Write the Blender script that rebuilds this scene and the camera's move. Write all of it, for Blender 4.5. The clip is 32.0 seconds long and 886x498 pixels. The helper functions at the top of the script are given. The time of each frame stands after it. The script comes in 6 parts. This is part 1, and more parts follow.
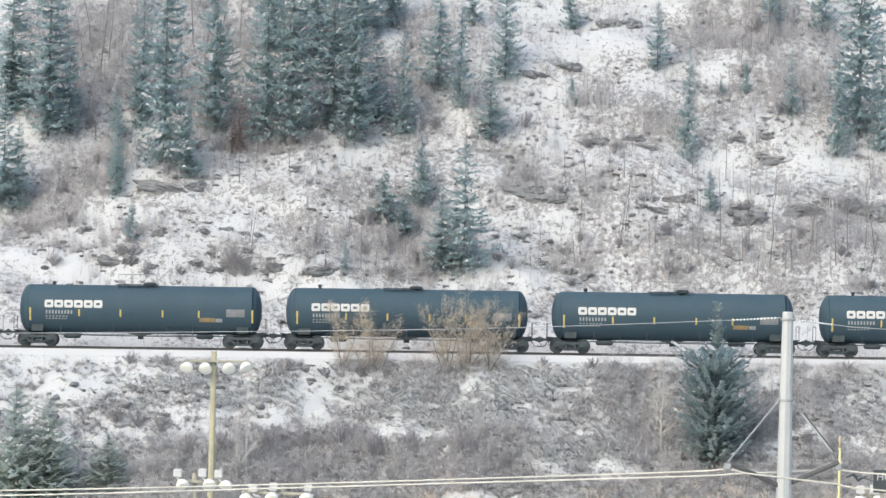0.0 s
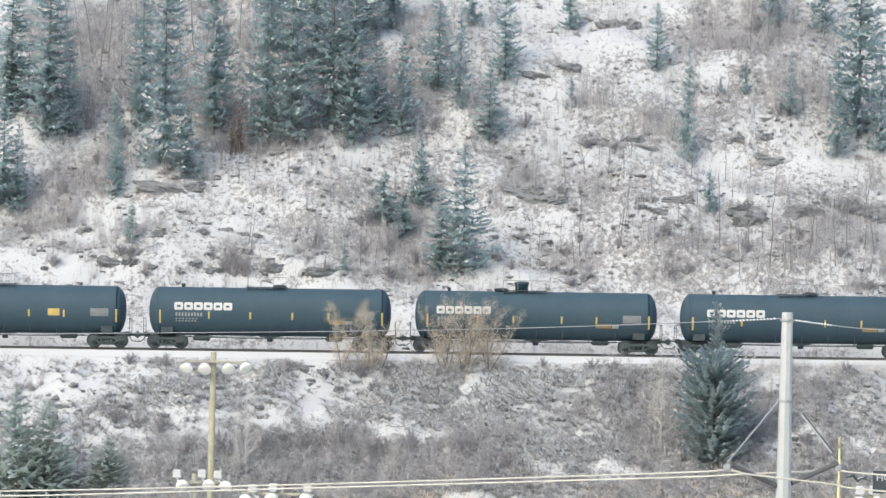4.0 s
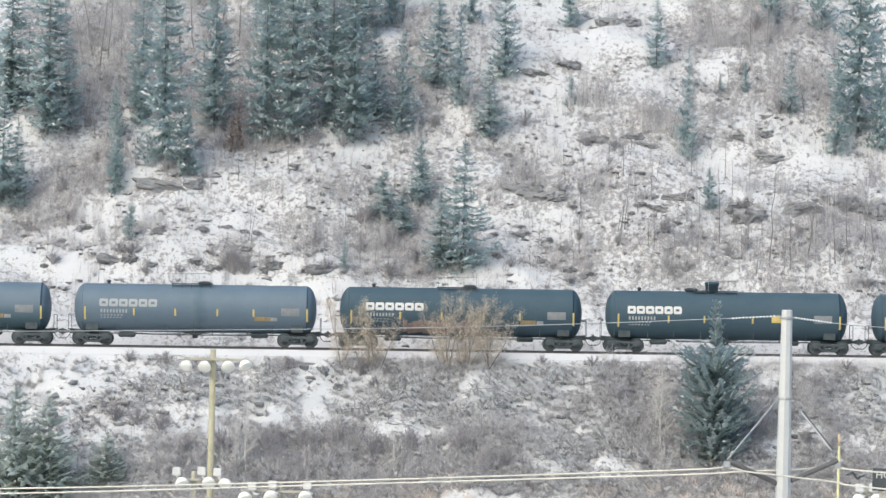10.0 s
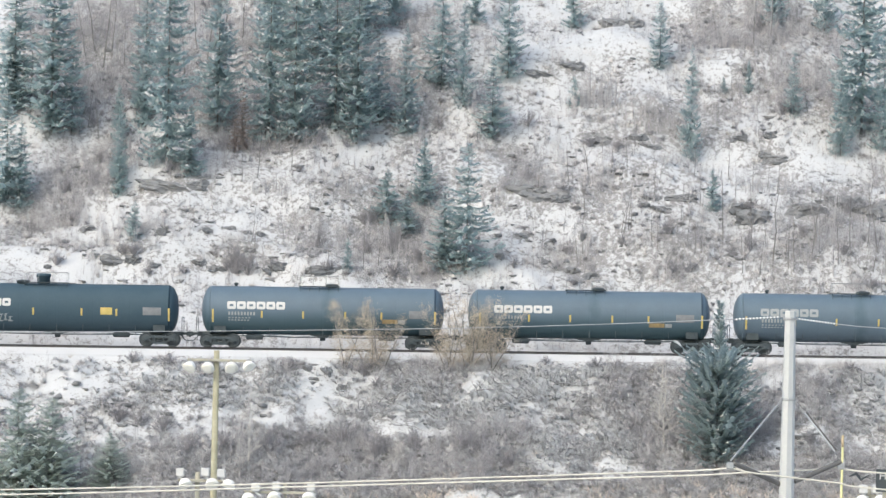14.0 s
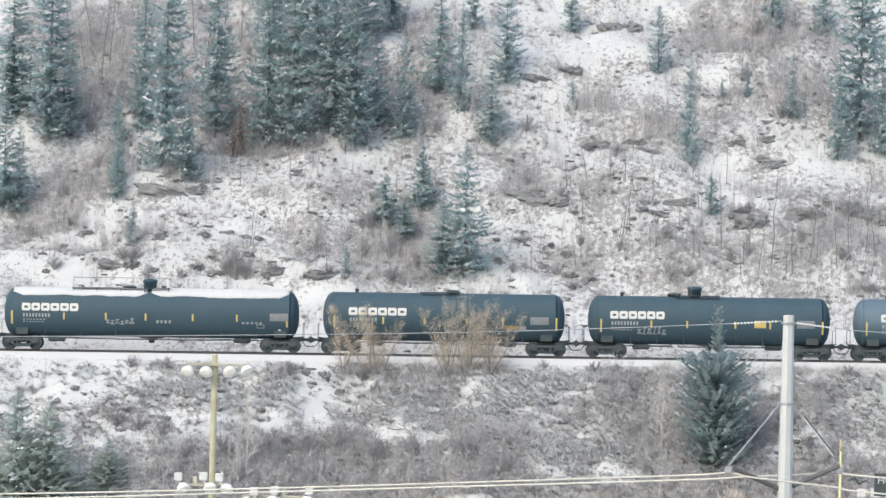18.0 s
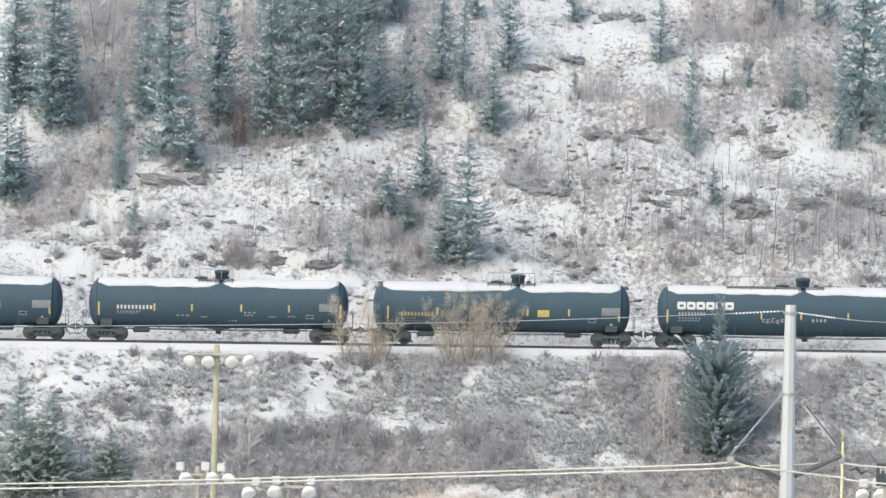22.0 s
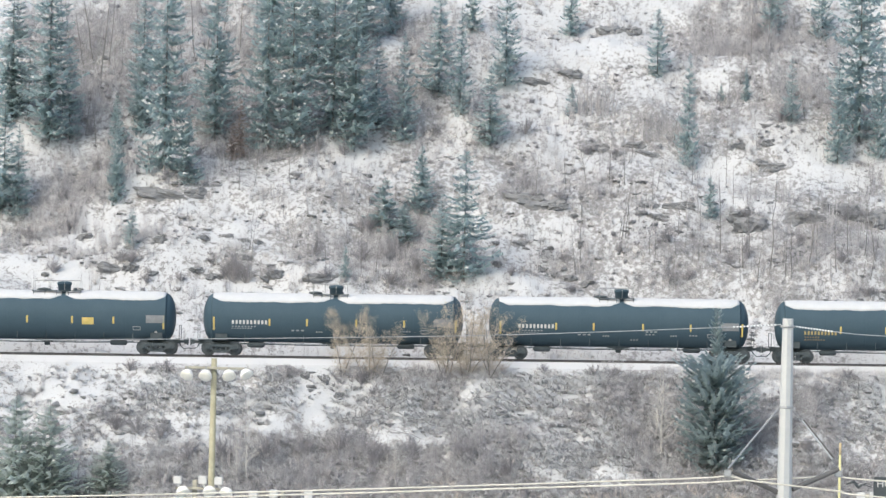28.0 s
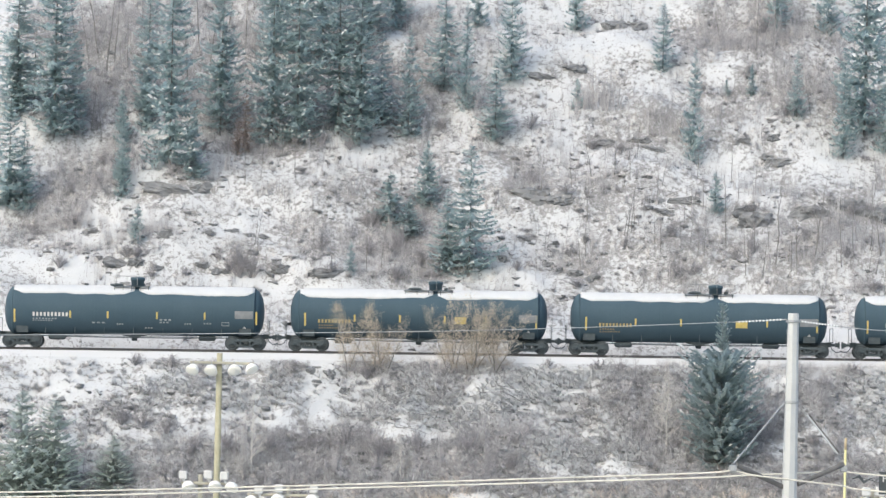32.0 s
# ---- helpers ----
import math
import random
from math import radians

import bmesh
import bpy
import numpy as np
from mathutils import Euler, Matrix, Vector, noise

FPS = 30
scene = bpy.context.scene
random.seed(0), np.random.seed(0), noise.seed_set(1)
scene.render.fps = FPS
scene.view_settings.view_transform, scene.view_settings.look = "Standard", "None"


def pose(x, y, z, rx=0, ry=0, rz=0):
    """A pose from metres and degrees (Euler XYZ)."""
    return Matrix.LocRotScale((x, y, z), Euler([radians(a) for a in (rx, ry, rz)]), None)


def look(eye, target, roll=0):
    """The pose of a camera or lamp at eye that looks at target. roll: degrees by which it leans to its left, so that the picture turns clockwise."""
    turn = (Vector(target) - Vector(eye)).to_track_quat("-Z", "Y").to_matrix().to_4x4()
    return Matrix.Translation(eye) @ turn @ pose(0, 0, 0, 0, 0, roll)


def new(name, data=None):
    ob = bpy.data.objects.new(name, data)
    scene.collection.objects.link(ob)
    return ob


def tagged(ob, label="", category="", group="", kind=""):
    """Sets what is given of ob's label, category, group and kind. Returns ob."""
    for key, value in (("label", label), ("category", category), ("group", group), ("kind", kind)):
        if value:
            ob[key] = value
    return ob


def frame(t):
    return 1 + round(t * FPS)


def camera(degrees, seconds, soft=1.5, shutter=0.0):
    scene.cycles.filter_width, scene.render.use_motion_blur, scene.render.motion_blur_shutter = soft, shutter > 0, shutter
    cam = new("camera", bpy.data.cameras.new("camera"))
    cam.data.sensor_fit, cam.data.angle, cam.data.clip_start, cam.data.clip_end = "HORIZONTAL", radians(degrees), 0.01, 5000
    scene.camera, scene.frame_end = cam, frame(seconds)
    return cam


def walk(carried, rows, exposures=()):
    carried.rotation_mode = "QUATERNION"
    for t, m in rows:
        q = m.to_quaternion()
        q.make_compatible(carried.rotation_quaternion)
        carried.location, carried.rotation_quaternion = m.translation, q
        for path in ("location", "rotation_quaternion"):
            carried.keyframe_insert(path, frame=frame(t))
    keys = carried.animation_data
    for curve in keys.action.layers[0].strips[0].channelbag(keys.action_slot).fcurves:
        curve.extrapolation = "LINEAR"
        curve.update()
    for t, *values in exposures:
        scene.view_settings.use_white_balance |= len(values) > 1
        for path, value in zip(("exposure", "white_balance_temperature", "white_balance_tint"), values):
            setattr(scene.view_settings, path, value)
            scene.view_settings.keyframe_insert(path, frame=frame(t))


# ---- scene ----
# ---- camera and its walk ----
EYE = Vector((0.0, 0.0, 10.0))
TRACK_Y = 345.6          # the track's middle line runs along x at this depth
GRADE = 0.0104           # the track climbs to the right
RAIL_Z = 10.70           # rail top at x = 0
cam = camera(10.0, 32.0, soft=1.45)
AIM = [
    (0, -0.000, 17.670), (0.5, 0.002, 17.602), (1, -0.177, 17.666), (1.5, -0.118, 17.608), (2, -0.059, 17.669),
    (2.5, -0.119, 17.667), (3, -0.179, 17.784), (3.5, -0.001, 17.703), (5.5, 0.055, 17.790), (6, -0.003, 17.788),
    (6.5, -0.118, 17.642), (7, -0.019, 17.770), (7.5, -0.000, 17.670), (8, -0.068, 17.693), (8.5, -0.041, 17.644),
    (9, -0.000, 17.670), (9.5, 0.059, 17.630), (10, 0.061, 17.545), (10.5, 0.062, 17.511), (11, 0.037, 17.493),
    (11.5, -0.055, 17.500), (12, -0.231, 17.487), (12.5, -0.297, 17.722), (13, -0.358, 17.779), (13.5, -0.179, 17.725),
    (14, -0.176, 17.607), (14.5, -0.059, 17.660), (16.5, -0.002, 17.746), (17, 0.023, 17.729), (17.5, -0.003, 17.789),
    (18, -0.065, 17.904), (18.5, -0.062, 17.804), (19, -0.062, 17.796), (19.5, -0.169, 17.725), (20, -0.125, 17.574),
    (20.5, -0.235, 17.664), (21, -0.130, 17.786), (21.5, -0.235, 17.664), (22, -0.183, 17.210), (22.5, -0.103, 17.077),
    (23, -0.076, 16.959), (23.5, -0.097, 16.773), (24, 0.095, 16.862), (24.5, 0.017, 16.961), (25, -0.095, 17.372),
    (25.5, -0.033, 17.661), (27.5, -0.131, 18.140), (28, -0.020, 18.142), (28.5, -0.009, 18.041), (29, -0.128, 18.021),
    (29.5, -0.186, 18.019), (30, -0.241, 17.892), (30.5, -0.203, 18.019), (31, -0.175, 17.935), (31.5, -0.360, 17.898),
    (32, -0.382, 17.779),
]
walk(cam, [(t, look(EYE, (ax, TRACK_Y, az), 1.4)) for t, ax, az in AIM],
     exposures=[(0, 0.82, 6670, 5.5), (32, 0.82, 6670, 5.5)])

# ---- world, sun and exposure ----
SUN_AZ, SUN_EL = 218.0, 44.0     # degrees: compass angle from +y towards +x, and height
world = bpy.data.worlds.new("sky")
scene.world = world
world.use_nodes = True
wn = world.node_tree.nodes
sky = wn.new("ShaderNodeTexSky")
sky.sky_type = "NISHITA"
sky.sun_disc = False
sky.sun_elevation = radians(SUN_EL)
sky.sun_rotation = radians(SUN_AZ)
sky.dust_density = 3.0
sky.air_density = 1.2
world.node_tree.links.new(sky.outputs[0], wn["Background"].inputs[0])
wn["Background"].inputs[1].default_value = 0.15
sun = new("sun", bpy.data.lights.new("sun", "SUN"))
sun.data.energy = 0.65
sun.data.angle = radians(40.0)
sun.data.color = (1.0, 0.98, 0.955)
sx, sy = math.sin(radians(SUN_AZ)), math.cos(radians(SUN_AZ))
sun.matrix_world = look((sx * 300 * math.cos(radians(SUN_EL)), 340 + sy * 300 * math.cos(radians(SUN_EL)), 300 * math.sin(radians(SUN_EL))), (0, 340, 0))


# ---- materials ----
def node(nt, kind, **values):
    n = nt.nodes.new("ShaderNode" + kind)
    for k, v in values.items():
        n.inputs[k.replace("_", " ")].default_value = v
    return n


def base(name, rough=0.8, metal=0.0, spec=0.3):
    m = bpy.data.materials.new(name)
    m.use_nodes = True
    nt = m.node_tree
    b = nt.nodes["Principled BSDF"]
    b.inputs["Roughness"].default_value = rough
    b.inputs["Metallic"].default_value = metal
    b.inputs["Specular IOR Level"].default_value = spec
    return m, nt, b


def ramp(nt, src, stops):
    r = nt.nodes.new("ShaderNodeValToRGB")
    el = r.color_ramp.elements
    while len(el) < len(stops):
        el.new(0.5)
    for e, (p, c) in zip(el, stops):
        e.position = p
        e.color = (*c, 1) if len(c) == 3 else c
    nt.links.new(src, r.inputs[0])
    return r.outputs[0]


def noisy(name, a, b2, scale=2.0, fine=30.0, rough=0.8, metal=0.0, bump=0.2, spec=0.3, island=0.0):
    """Two colours mixed by a coarse and a fine noise, with relief; island: how much loose pieces differ."""
    m, nt, b = base(name, rough, metal, spec)
    tc = nt.nodes.new("ShaderNodeTexCoord")
    n1 = node(nt, "TexNoise", Scale=scale, Detail=6.0, Roughness=0.6)
    n2 = node(nt, "TexNoise", Scale=fine, Detail=3.0)
    nt.links.new(tc.outputs["Object"], n1.inputs["Vector"])
    nt.links.new(tc.outputs["Object"], n2.inputs["Vector"])
    mix = nt.nodes.new("ShaderNodeMath")
    mix.operation = "MULTIPLY_ADD"
    nt.links.new(n2.outputs[0], mix.inputs[0])
    mix.inputs[1].default_value = 0.45
    nt.links.new(n1.outputs[0], mix.inputs[2])
    src = mix.outputs[0]
    if island:
        geo = nt.nodes.new("ShaderNodeNewGeometry")
        add = nt.nodes.new("ShaderNodeMath")
        add.operation = "MULTIPLY_ADD"
        nt.links.new(geo.outputs["Random Per Island"], add.inputs[0])
        add.inputs[1].default_value = island
        nt.links.new(src, add.inputs[2])
        src = add.outputs[0]
    col = ramp(nt, src, [(0.45, a), (0.95 + island * 0.6, b2)])
    nt.links.new(col, b.inputs["Base Color"])
    if bump:
        bp = node(nt, "Bump", Strength=bump, Distance=0.02)
        nt.links.new(src, bp.inputs["Height"])
        nt.links.new(bp.outputs[0], b.inputs["Normal"])
    return m


def ground_material():
    """Patchy snow over dead grass and earth, in real-world sizes."""
    m, nt, b = base("snowy_ground", 0.85, 0, 0.2)
    tc = nt.nodes.new("ShaderNodeTexCoord")
    mp = nt.nodes.new("ShaderNodeMapping")
    mp.inputs["Scale"].default_value = (1.0, 0.7, 1.0)
    nt.links.new(tc.outputs["Object"], mp.inputs[0])
    big = node(nt, "TexNoise", Scale=0.16, Detail=5.0, Roughness=0.6)
    mid = node(nt, "TexNoise", Scale=2.6, Detail=8.0, Roughness=0.75, Distortion=0.1)
    fine = node(nt, "TexNoise", Scale=8.0, Detail=6.0, Roughness=0.7)
    for n in (big, mid, fine):
        nt.links.new(mp.outputs[0], n.inputs["Vector"])
    at = nt.nodes.new("ShaderNodeAttribute")
    at.attribute_name = "bare"
    s1 = nt.nodes.new("ShaderNodeMath")
    s1.operation = "MULTIPLY_ADD"
    nt.links.new(big.outputs[0], s1.inputs[0])
    s1.inputs[1].default_value = 0.5
    nt.links.new(mid.outputs[0], s1.inputs[2])
    s2 = nt.nodes.new("ShaderNodeMath")
    s2.operation = "MULTIPLY_ADD"
    nt.links.new(fine.outputs[0], s2.inputs[0])
    s2.inputs[1].default_value = 0.42
    nt.links.new(s1.outputs[0], s2.inputs[2])
    s3 = nt.nodes.new("ShaderNodeMath")
    s3.operation = "MULTIPLY_ADD"
    nt.links.new(at.outputs["Fac"], s3.inputs[0])
    s3.inputs[1].default_value = 0.13
    nt.links.new(s2.outputs[0], s3.inputs[2])
    earth = ramp(nt, fine.outputs[0], [(0.33, (0.155, 0.152, 0.152)), (0.5, (0.25, 0.244, 0.243)), (0.66, (0.39, 0.38, 0.376))])
    snow = ramp(nt, mid.outputs[0], [(0.3, (0.485, 0.495, 0.505)), (0.7, (0.55, 0.555, 0.56))])
    mask = ramp(nt, s3.outputs[0], [(0.99, (0, 0, 0)), (1.03, (1, 1, 1))])
    mixc = nt.nodes.new("ShaderNodeMix")
    mixc.data_type = "RGBA"
    nt.links.new(mask, mixc.inputs[0])
    nt.links.new(snow, mixc.inputs[6])
    nt.links.new(earth, mixc.inputs[7])
    nt.links.new(mixc.outputs[2], b.inputs["Base Color"])
    bp = node(nt, "Bump", Strength=0.25, Distance=0.15)
    nt.links.new(s2.outputs[0], bp.inputs["Height"])
    nt.links.new(bp.outputs[0], b.inputs["Normal"])
    return m


def capped(name, stone_a, stone_b, low=0.45, high=0.7):
    """Stone or ballast with snow lying on what faces up."""
    m, nt, b = base(name, 0.85, 0, 0.25)
    tc = nt.nodes.new("ShaderNodeTexCoord")
    n1 = node(nt, "TexNoise", Scale=1.4, Detail=8.0, Roughness=0.7)
    nt.links.new(tc.outputs["Object"], n1.inputs["Vector"])
    stone = ramp(nt, n1.outputs[0], [(0.35, stone_a), (0.7, stone_b)])
    geo = nt.nodes.new("ShaderNodeNewGeometry")
    sep = nt.nodes.new("ShaderNodeSeparateXYZ")
    nt.links.new(geo.outputs["Normal"], sep.inputs[0])
    add = nt.nodes.new("ShaderNodeMath")
    add.operation = "MULTIPLY_ADD"
    nt.links.new(n1.outputs[0], add.inputs[0])
    add.inputs[1].default_value = 0.5
    nt.links.new(sep.outputs[2], add.inputs[2])
    mask = ramp(nt, add.outputs[0], [(low + 0.25, (0, 0, 0)), (high + 0.25, (1, 1, 1))])
    mixc = nt.nodes.new("ShaderNodeMix")
    mixc.data_type = "RGBA"
    nt.links.new(mask, mixc.inputs[0])
    nt.links.new(stone, mixc.inputs[6])
    mixc.inputs[7].default_value = (0.56, 0.565, 0.575, 1)
    nt.links.new(mixc.outputs[2], b.inputs["Base Color"])
    bp = node(nt, "Bump", Strength=0.6, Distance=0.08)
    nt.links.new(n1.outputs[0], bp.inputs["Height"])
    nt.links.new(bp.outputs[0], b.inputs["Normal"])
    return m


M_GROUND = ground_material()
M_ROCK = capped("snowy_rock", (0.165, 0.171, 0.178), (0.26, 0.263, 0.27), 0.79, 0.93)
M_BALLAST = capped("snowy_ballast", (0.14, 0.135, 0.13), (0.30, 0.28, 0.26), 0.35, 0.8)
M_SNOW = noisy("snow", (0.485, 0.495, 0.507), (0.55, 0.555, 0.56), 1.5, 14, 0.75, 0, 0.25, 0.3)
M_RAIL = noisy("rail_steel", (0.050, 0.052, 0.056), (0.105, 0.10, 0.10), 1.0, 20, 0.6, 0.4)
M_TIE = noisy("old_timber", (0.05, 0.04, 0.035), (0.13, 0.11, 0.09), 2, 25, 0.9)
# black paint, lifted and turned teal: the haze's cast is in its colour
M_BLACK = noisy("haze_tinted_black_paint", (0.039, 0.071, 0.094), (0.053, 0.087, 0.112), 0.5, 9, 0.65, 0, 0.03, 0.25)


def dusted(name, dust, low, high, rough=0.55):
    """Tank paint under a film of pale dust: thick on the upper side, with a dark spill below the manway."""
    m = noisy(name, tuple(c * 0.82 for c in dust), dust, 0.45, 9, rough, 0, 0.03, 0.45)
    nt = m.node_tree
    b = nt.nodes["Principled BSDF"]
    film = b.inputs["Base Color"].links[0].from_socket
    tc = nt.nodes.new("ShaderNodeTexCoord")
    sep = nt.nodes.new("ShaderNodeSeparateXYZ")
    nt.links.new(tc.outputs["Object"], sep.inputs[0])
    n = node(nt, "TexNoise", Scale=0.9, Detail=5.0, Roughness=0.6)
    nt.links.new(tc.outputs["Object"], n.inputs["Vector"])
    ab = nt.nodes.new("ShaderNodeMath")
    ab.operation = "ABSOLUTE"
    off = nt.nodes.new("ShaderNodeMath")
    off.operation = "ADD"
    nt.links.new(sep.outputs[0], off.inputs[0])
    off.inputs[1].default_value = -0.35
    nt.links.new(off.outputs[0], ab.inputs[0])
    wob = nt.nodes.new("ShaderNodeMath")
    wob.operation = "MULTIPLY_ADD"
    nt.links.new(n.outputs[0], wob.inputs[0])
    wob.inputs[1].default_value = 0.9
    nt.links.new(ab.outputs[0], wob.inputs[2])
    spill = ramp(nt, wob.outputs[0], [(0.55, (0.45, 0.45, 0.45)), (1.0, (0, 0, 0))])
    hz = nt.nodes.new("ShaderNodeMath")
    hz.operation = "MULTIPLY_ADD"
    nt.links.new(n.outputs[0], hz.inputs[0])
    hz.inputs[1].default_value = -0.7
    nt.links.new(sep.outputs[2], hz.inputs[2])
    sc = nt.nodes.new("ShaderNodeMath")
    sc.operation = "MULTIPLY"
    nt.links.new(hz.outputs[0], sc.inputs[0])
    sc.inputs[1].default_value = 0.25
    under = ramp(nt, sc.outputs[0], [(low * 0.25, (1, 1, 1)), (high * 0.25, (0, 0, 0))])
    mx = nt.nodes.new("ShaderNodeMath")
    mx.operation = "MAXIMUM"
    nt.links.new(spill, mx.inputs[0])
    nt.links.new(under, mx.inputs[1])
    mixc = nt.nodes.new("ShaderNodeMix")
    mixc.data_type = "RGBA"
    nt.links.new(mx.outputs[0], mixc.inputs[0])
    nt.links.new(film, mixc.inputs[6])
    mixc.inputs[7].default_value = (0.042, 0.083, 0.102, 1)
    nt.links.new(mixc.outputs[2], b.inputs["Base Color"])
    return m


M_DUSTY = dusted("dusty_tank_paint", (0.104, 0.150, 0.193), -1.0, -0.9)
M_HALF = dusted("half_dusty_tank_paint", (0.104, 0.150, 0.193), 1.2, 2.3)
# iron tone brightened and blued so that haze shows in the colour
M_IRON = noisy("haze_lifted_grimy_iron", (0.045, 0.060, 0.068), (0.085, 0.102, 0.110), 2, 20, 0.75, 0.1, 0.2)
M_WHEEL = noisy("worn_wheel_steel", (0.045, 0.057, 0.065), (0.092, 0.106, 0.113), 3, 25, 0.55, 0.3, 0.1)
M_YELLOW = noisy("yellow_reflector", (0.46, 0.35, 0.10), (0.58, 0.46, 0.18), 3, 30, 0.5, 0, 0)
M_WHITE = noisy("white_paint_mark", (0.47, 0.47, 0.46), (0.60, 0.60, 0.585), 2, 25, 0.6, 0, 0)
M_FADED = noisy("faded_white_mark", (0.22, 0.24, 0.25), (0.36, 0.38, 0.38), 2, 25, 0.6, 0, 0)
M_GREYP = noisy("grey_panel", (0.15, 0.16, 0.17), (0.24, 0.25, 0.26), 2, 25, 0.6, 0, 0)
M_BROWN = noisy("brown_placard", (0.20, 0.15, 0.08), (0.36, 0.27, 0.14), 2, 25, 0.6, 0, 0)
M_GOLDMARK = noisy("faded_yellow_mark", (0.34, 0.27, 0.12), (0.48, 0.38, 0.18), 2, 25, 0.6, 0, 0)
M_GRAF = noisy("faded_pink_spray", (0.16, 0.13, 0.12), (0.30, 0.23, 0.21), 2, 12, 0.7, 0, 0)
# all three needle colours are lightened: distance haze is put into them
M_NEEDLE = noisy("haze_paled_spruce_needles", (0.315, 0.412, 0.424), (0.415, 0.508, 0.518), 0.8, 12, 0.75, 0, 0, 0.25, 0.5)
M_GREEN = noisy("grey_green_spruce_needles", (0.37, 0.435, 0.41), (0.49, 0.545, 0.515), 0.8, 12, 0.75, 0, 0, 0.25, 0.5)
M_DARK = noisy("dark_spruce_needles", (0.30, 0.378, 0.378), (0.38, 0.452, 0.452), 0.8, 12, 0.75, 0, 0, 0.25, 0.5)
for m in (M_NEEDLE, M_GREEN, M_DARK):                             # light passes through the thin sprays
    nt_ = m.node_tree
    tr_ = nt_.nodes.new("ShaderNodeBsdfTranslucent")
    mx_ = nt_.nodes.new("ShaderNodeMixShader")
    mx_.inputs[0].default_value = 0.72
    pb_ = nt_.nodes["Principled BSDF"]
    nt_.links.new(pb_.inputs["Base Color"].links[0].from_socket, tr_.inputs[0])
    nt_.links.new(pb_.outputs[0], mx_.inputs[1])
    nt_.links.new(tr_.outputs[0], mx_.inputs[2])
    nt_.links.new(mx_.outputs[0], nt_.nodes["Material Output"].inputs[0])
M_BARK = noisy("grey_bark", (0.15, 0.148, 0.148), (0.27, 0.26, 0.255), 1.5, 15, 0.9)
# twig colours are raised well above bare wood, with haze painted in
M_TWIG = noisy("haze_paled_twigs", (0.36, 0.355, 0.36), (0.64, 0.63, 0.63), 0.25, 3, 0.9, 0, 0, 0.1, 0.3)
M_TWIGRED = noisy("brown_twigs", (0.26, 0.255, 0.265), (0.49, 0.478, 0.485), 0.25, 3, 0.9, 0, 0, 0.1, 0.3)
M_STEM = noisy("mauve_grey_stems", (0.18, 0.175, 0.185), (0.37, 0.36, 0.375), 0.25, 3, 0.9, 0, 0, 0.1, 0.3)
M_STRAW = noisy("dry_straw", (0.40, 0.38, 0.36), (0.62, 0.595, 0.57), 0.4, 4, 0.9, 0, 0, 0.1, 0.3)
M_PALE = noisy("pale_bark", (0.42, 0.41, 0.395), (0.60, 0.585, 0.56), 1.5, 10, 0.85)
M_TANTWIG = noisy("tan_twigs", (0.33, 0.30, 0.265), (0.50, 0.46, 0.41), 0.4, 4, 0.9, 0, 0, 0.1, 0.3)
M_GOLD = noisy("withered_leaves", (0.38, 0.315, 0.235), (0.54, 0.46, 0.355), 1.0, 9, 0.8, 0, 0, 0.2, 0.4)
M_STEELPOLE = noisy("galvanised_pole", (0.44, 0.45, 0.45), (0.52, 0.53, 0.52), 1.2, 14, 0.45, 0.1, 0.05, 0.5)
M_GALV = noisy("galvanised_iron", (0.26, 0.27, 0.28), (0.42, 0.43, 0.43), 3, 25, 0.45, 0.5, 0.05)
M_STRUT = noisy("dull_strut_iron", (0.12, 0.115, 0.11), (0.20, 0.19, 0.18), 3, 25, 0.6, 0.3, 0.05)
M_TIMBER = noisy("weathered_pole_timber", (0.28, 0.265, 0.18), (0.41, 0.39, 0.285), 2, 18, 0.85, 0, 0.2)
M_GREYWOOD = noisy("grey_pole_timber", (0.30, 0.29, 0.23), (0.44, 0.42, 0.35), 2, 18, 0.85, 0, 0.2)
M_LAMP = noisy("cream_lamp_enamel", (0.78, 0.765, 0.72), (0.86, 0.845, 0.80), 4, 30, 0.4, 0, 0, 0.5)
M_LAMPIN = noisy("lamp_lens", (0.74, 0.725, 0.64), (0.84, 0.825, 0.74), 4, 30, 0.3, 0, 0, 0.5)
M_CABLE = noisy("pale_cable", (0.50, 0.48, 0.42), (0.72, 0.70, 0.62), 1, 12, 0.5)
M_WIRE = noisy("grey_wire", (0.30, 0.32, 0.33), (0.44, 0.46, 0.47), 1, 12, 0.5, 0.4)
M_INSUL = noisy("glass_insulator", (0.62, 0.64, 0.64), (0.78, 0.80, 0.80), 3, 20, 0.25, 0, 0, 0.6)
M_YPOLE = noisy("yellow_marker_paint", (0.50, 0.48, 0.24), (0.64, 0.61, 0.34), 3, 20, 0.6)
M_ORANGE = noisy("dull_tan_paint", (0.46, 0.36, 0.22), (0.56, 0.45, 0.29), 3, 20, 0.6)
M_SIGN = noisy("dark_sign_board", (0.045, 0.055, 0.06), (0.07, 0.08, 0.085), 2, 20, 0.5)


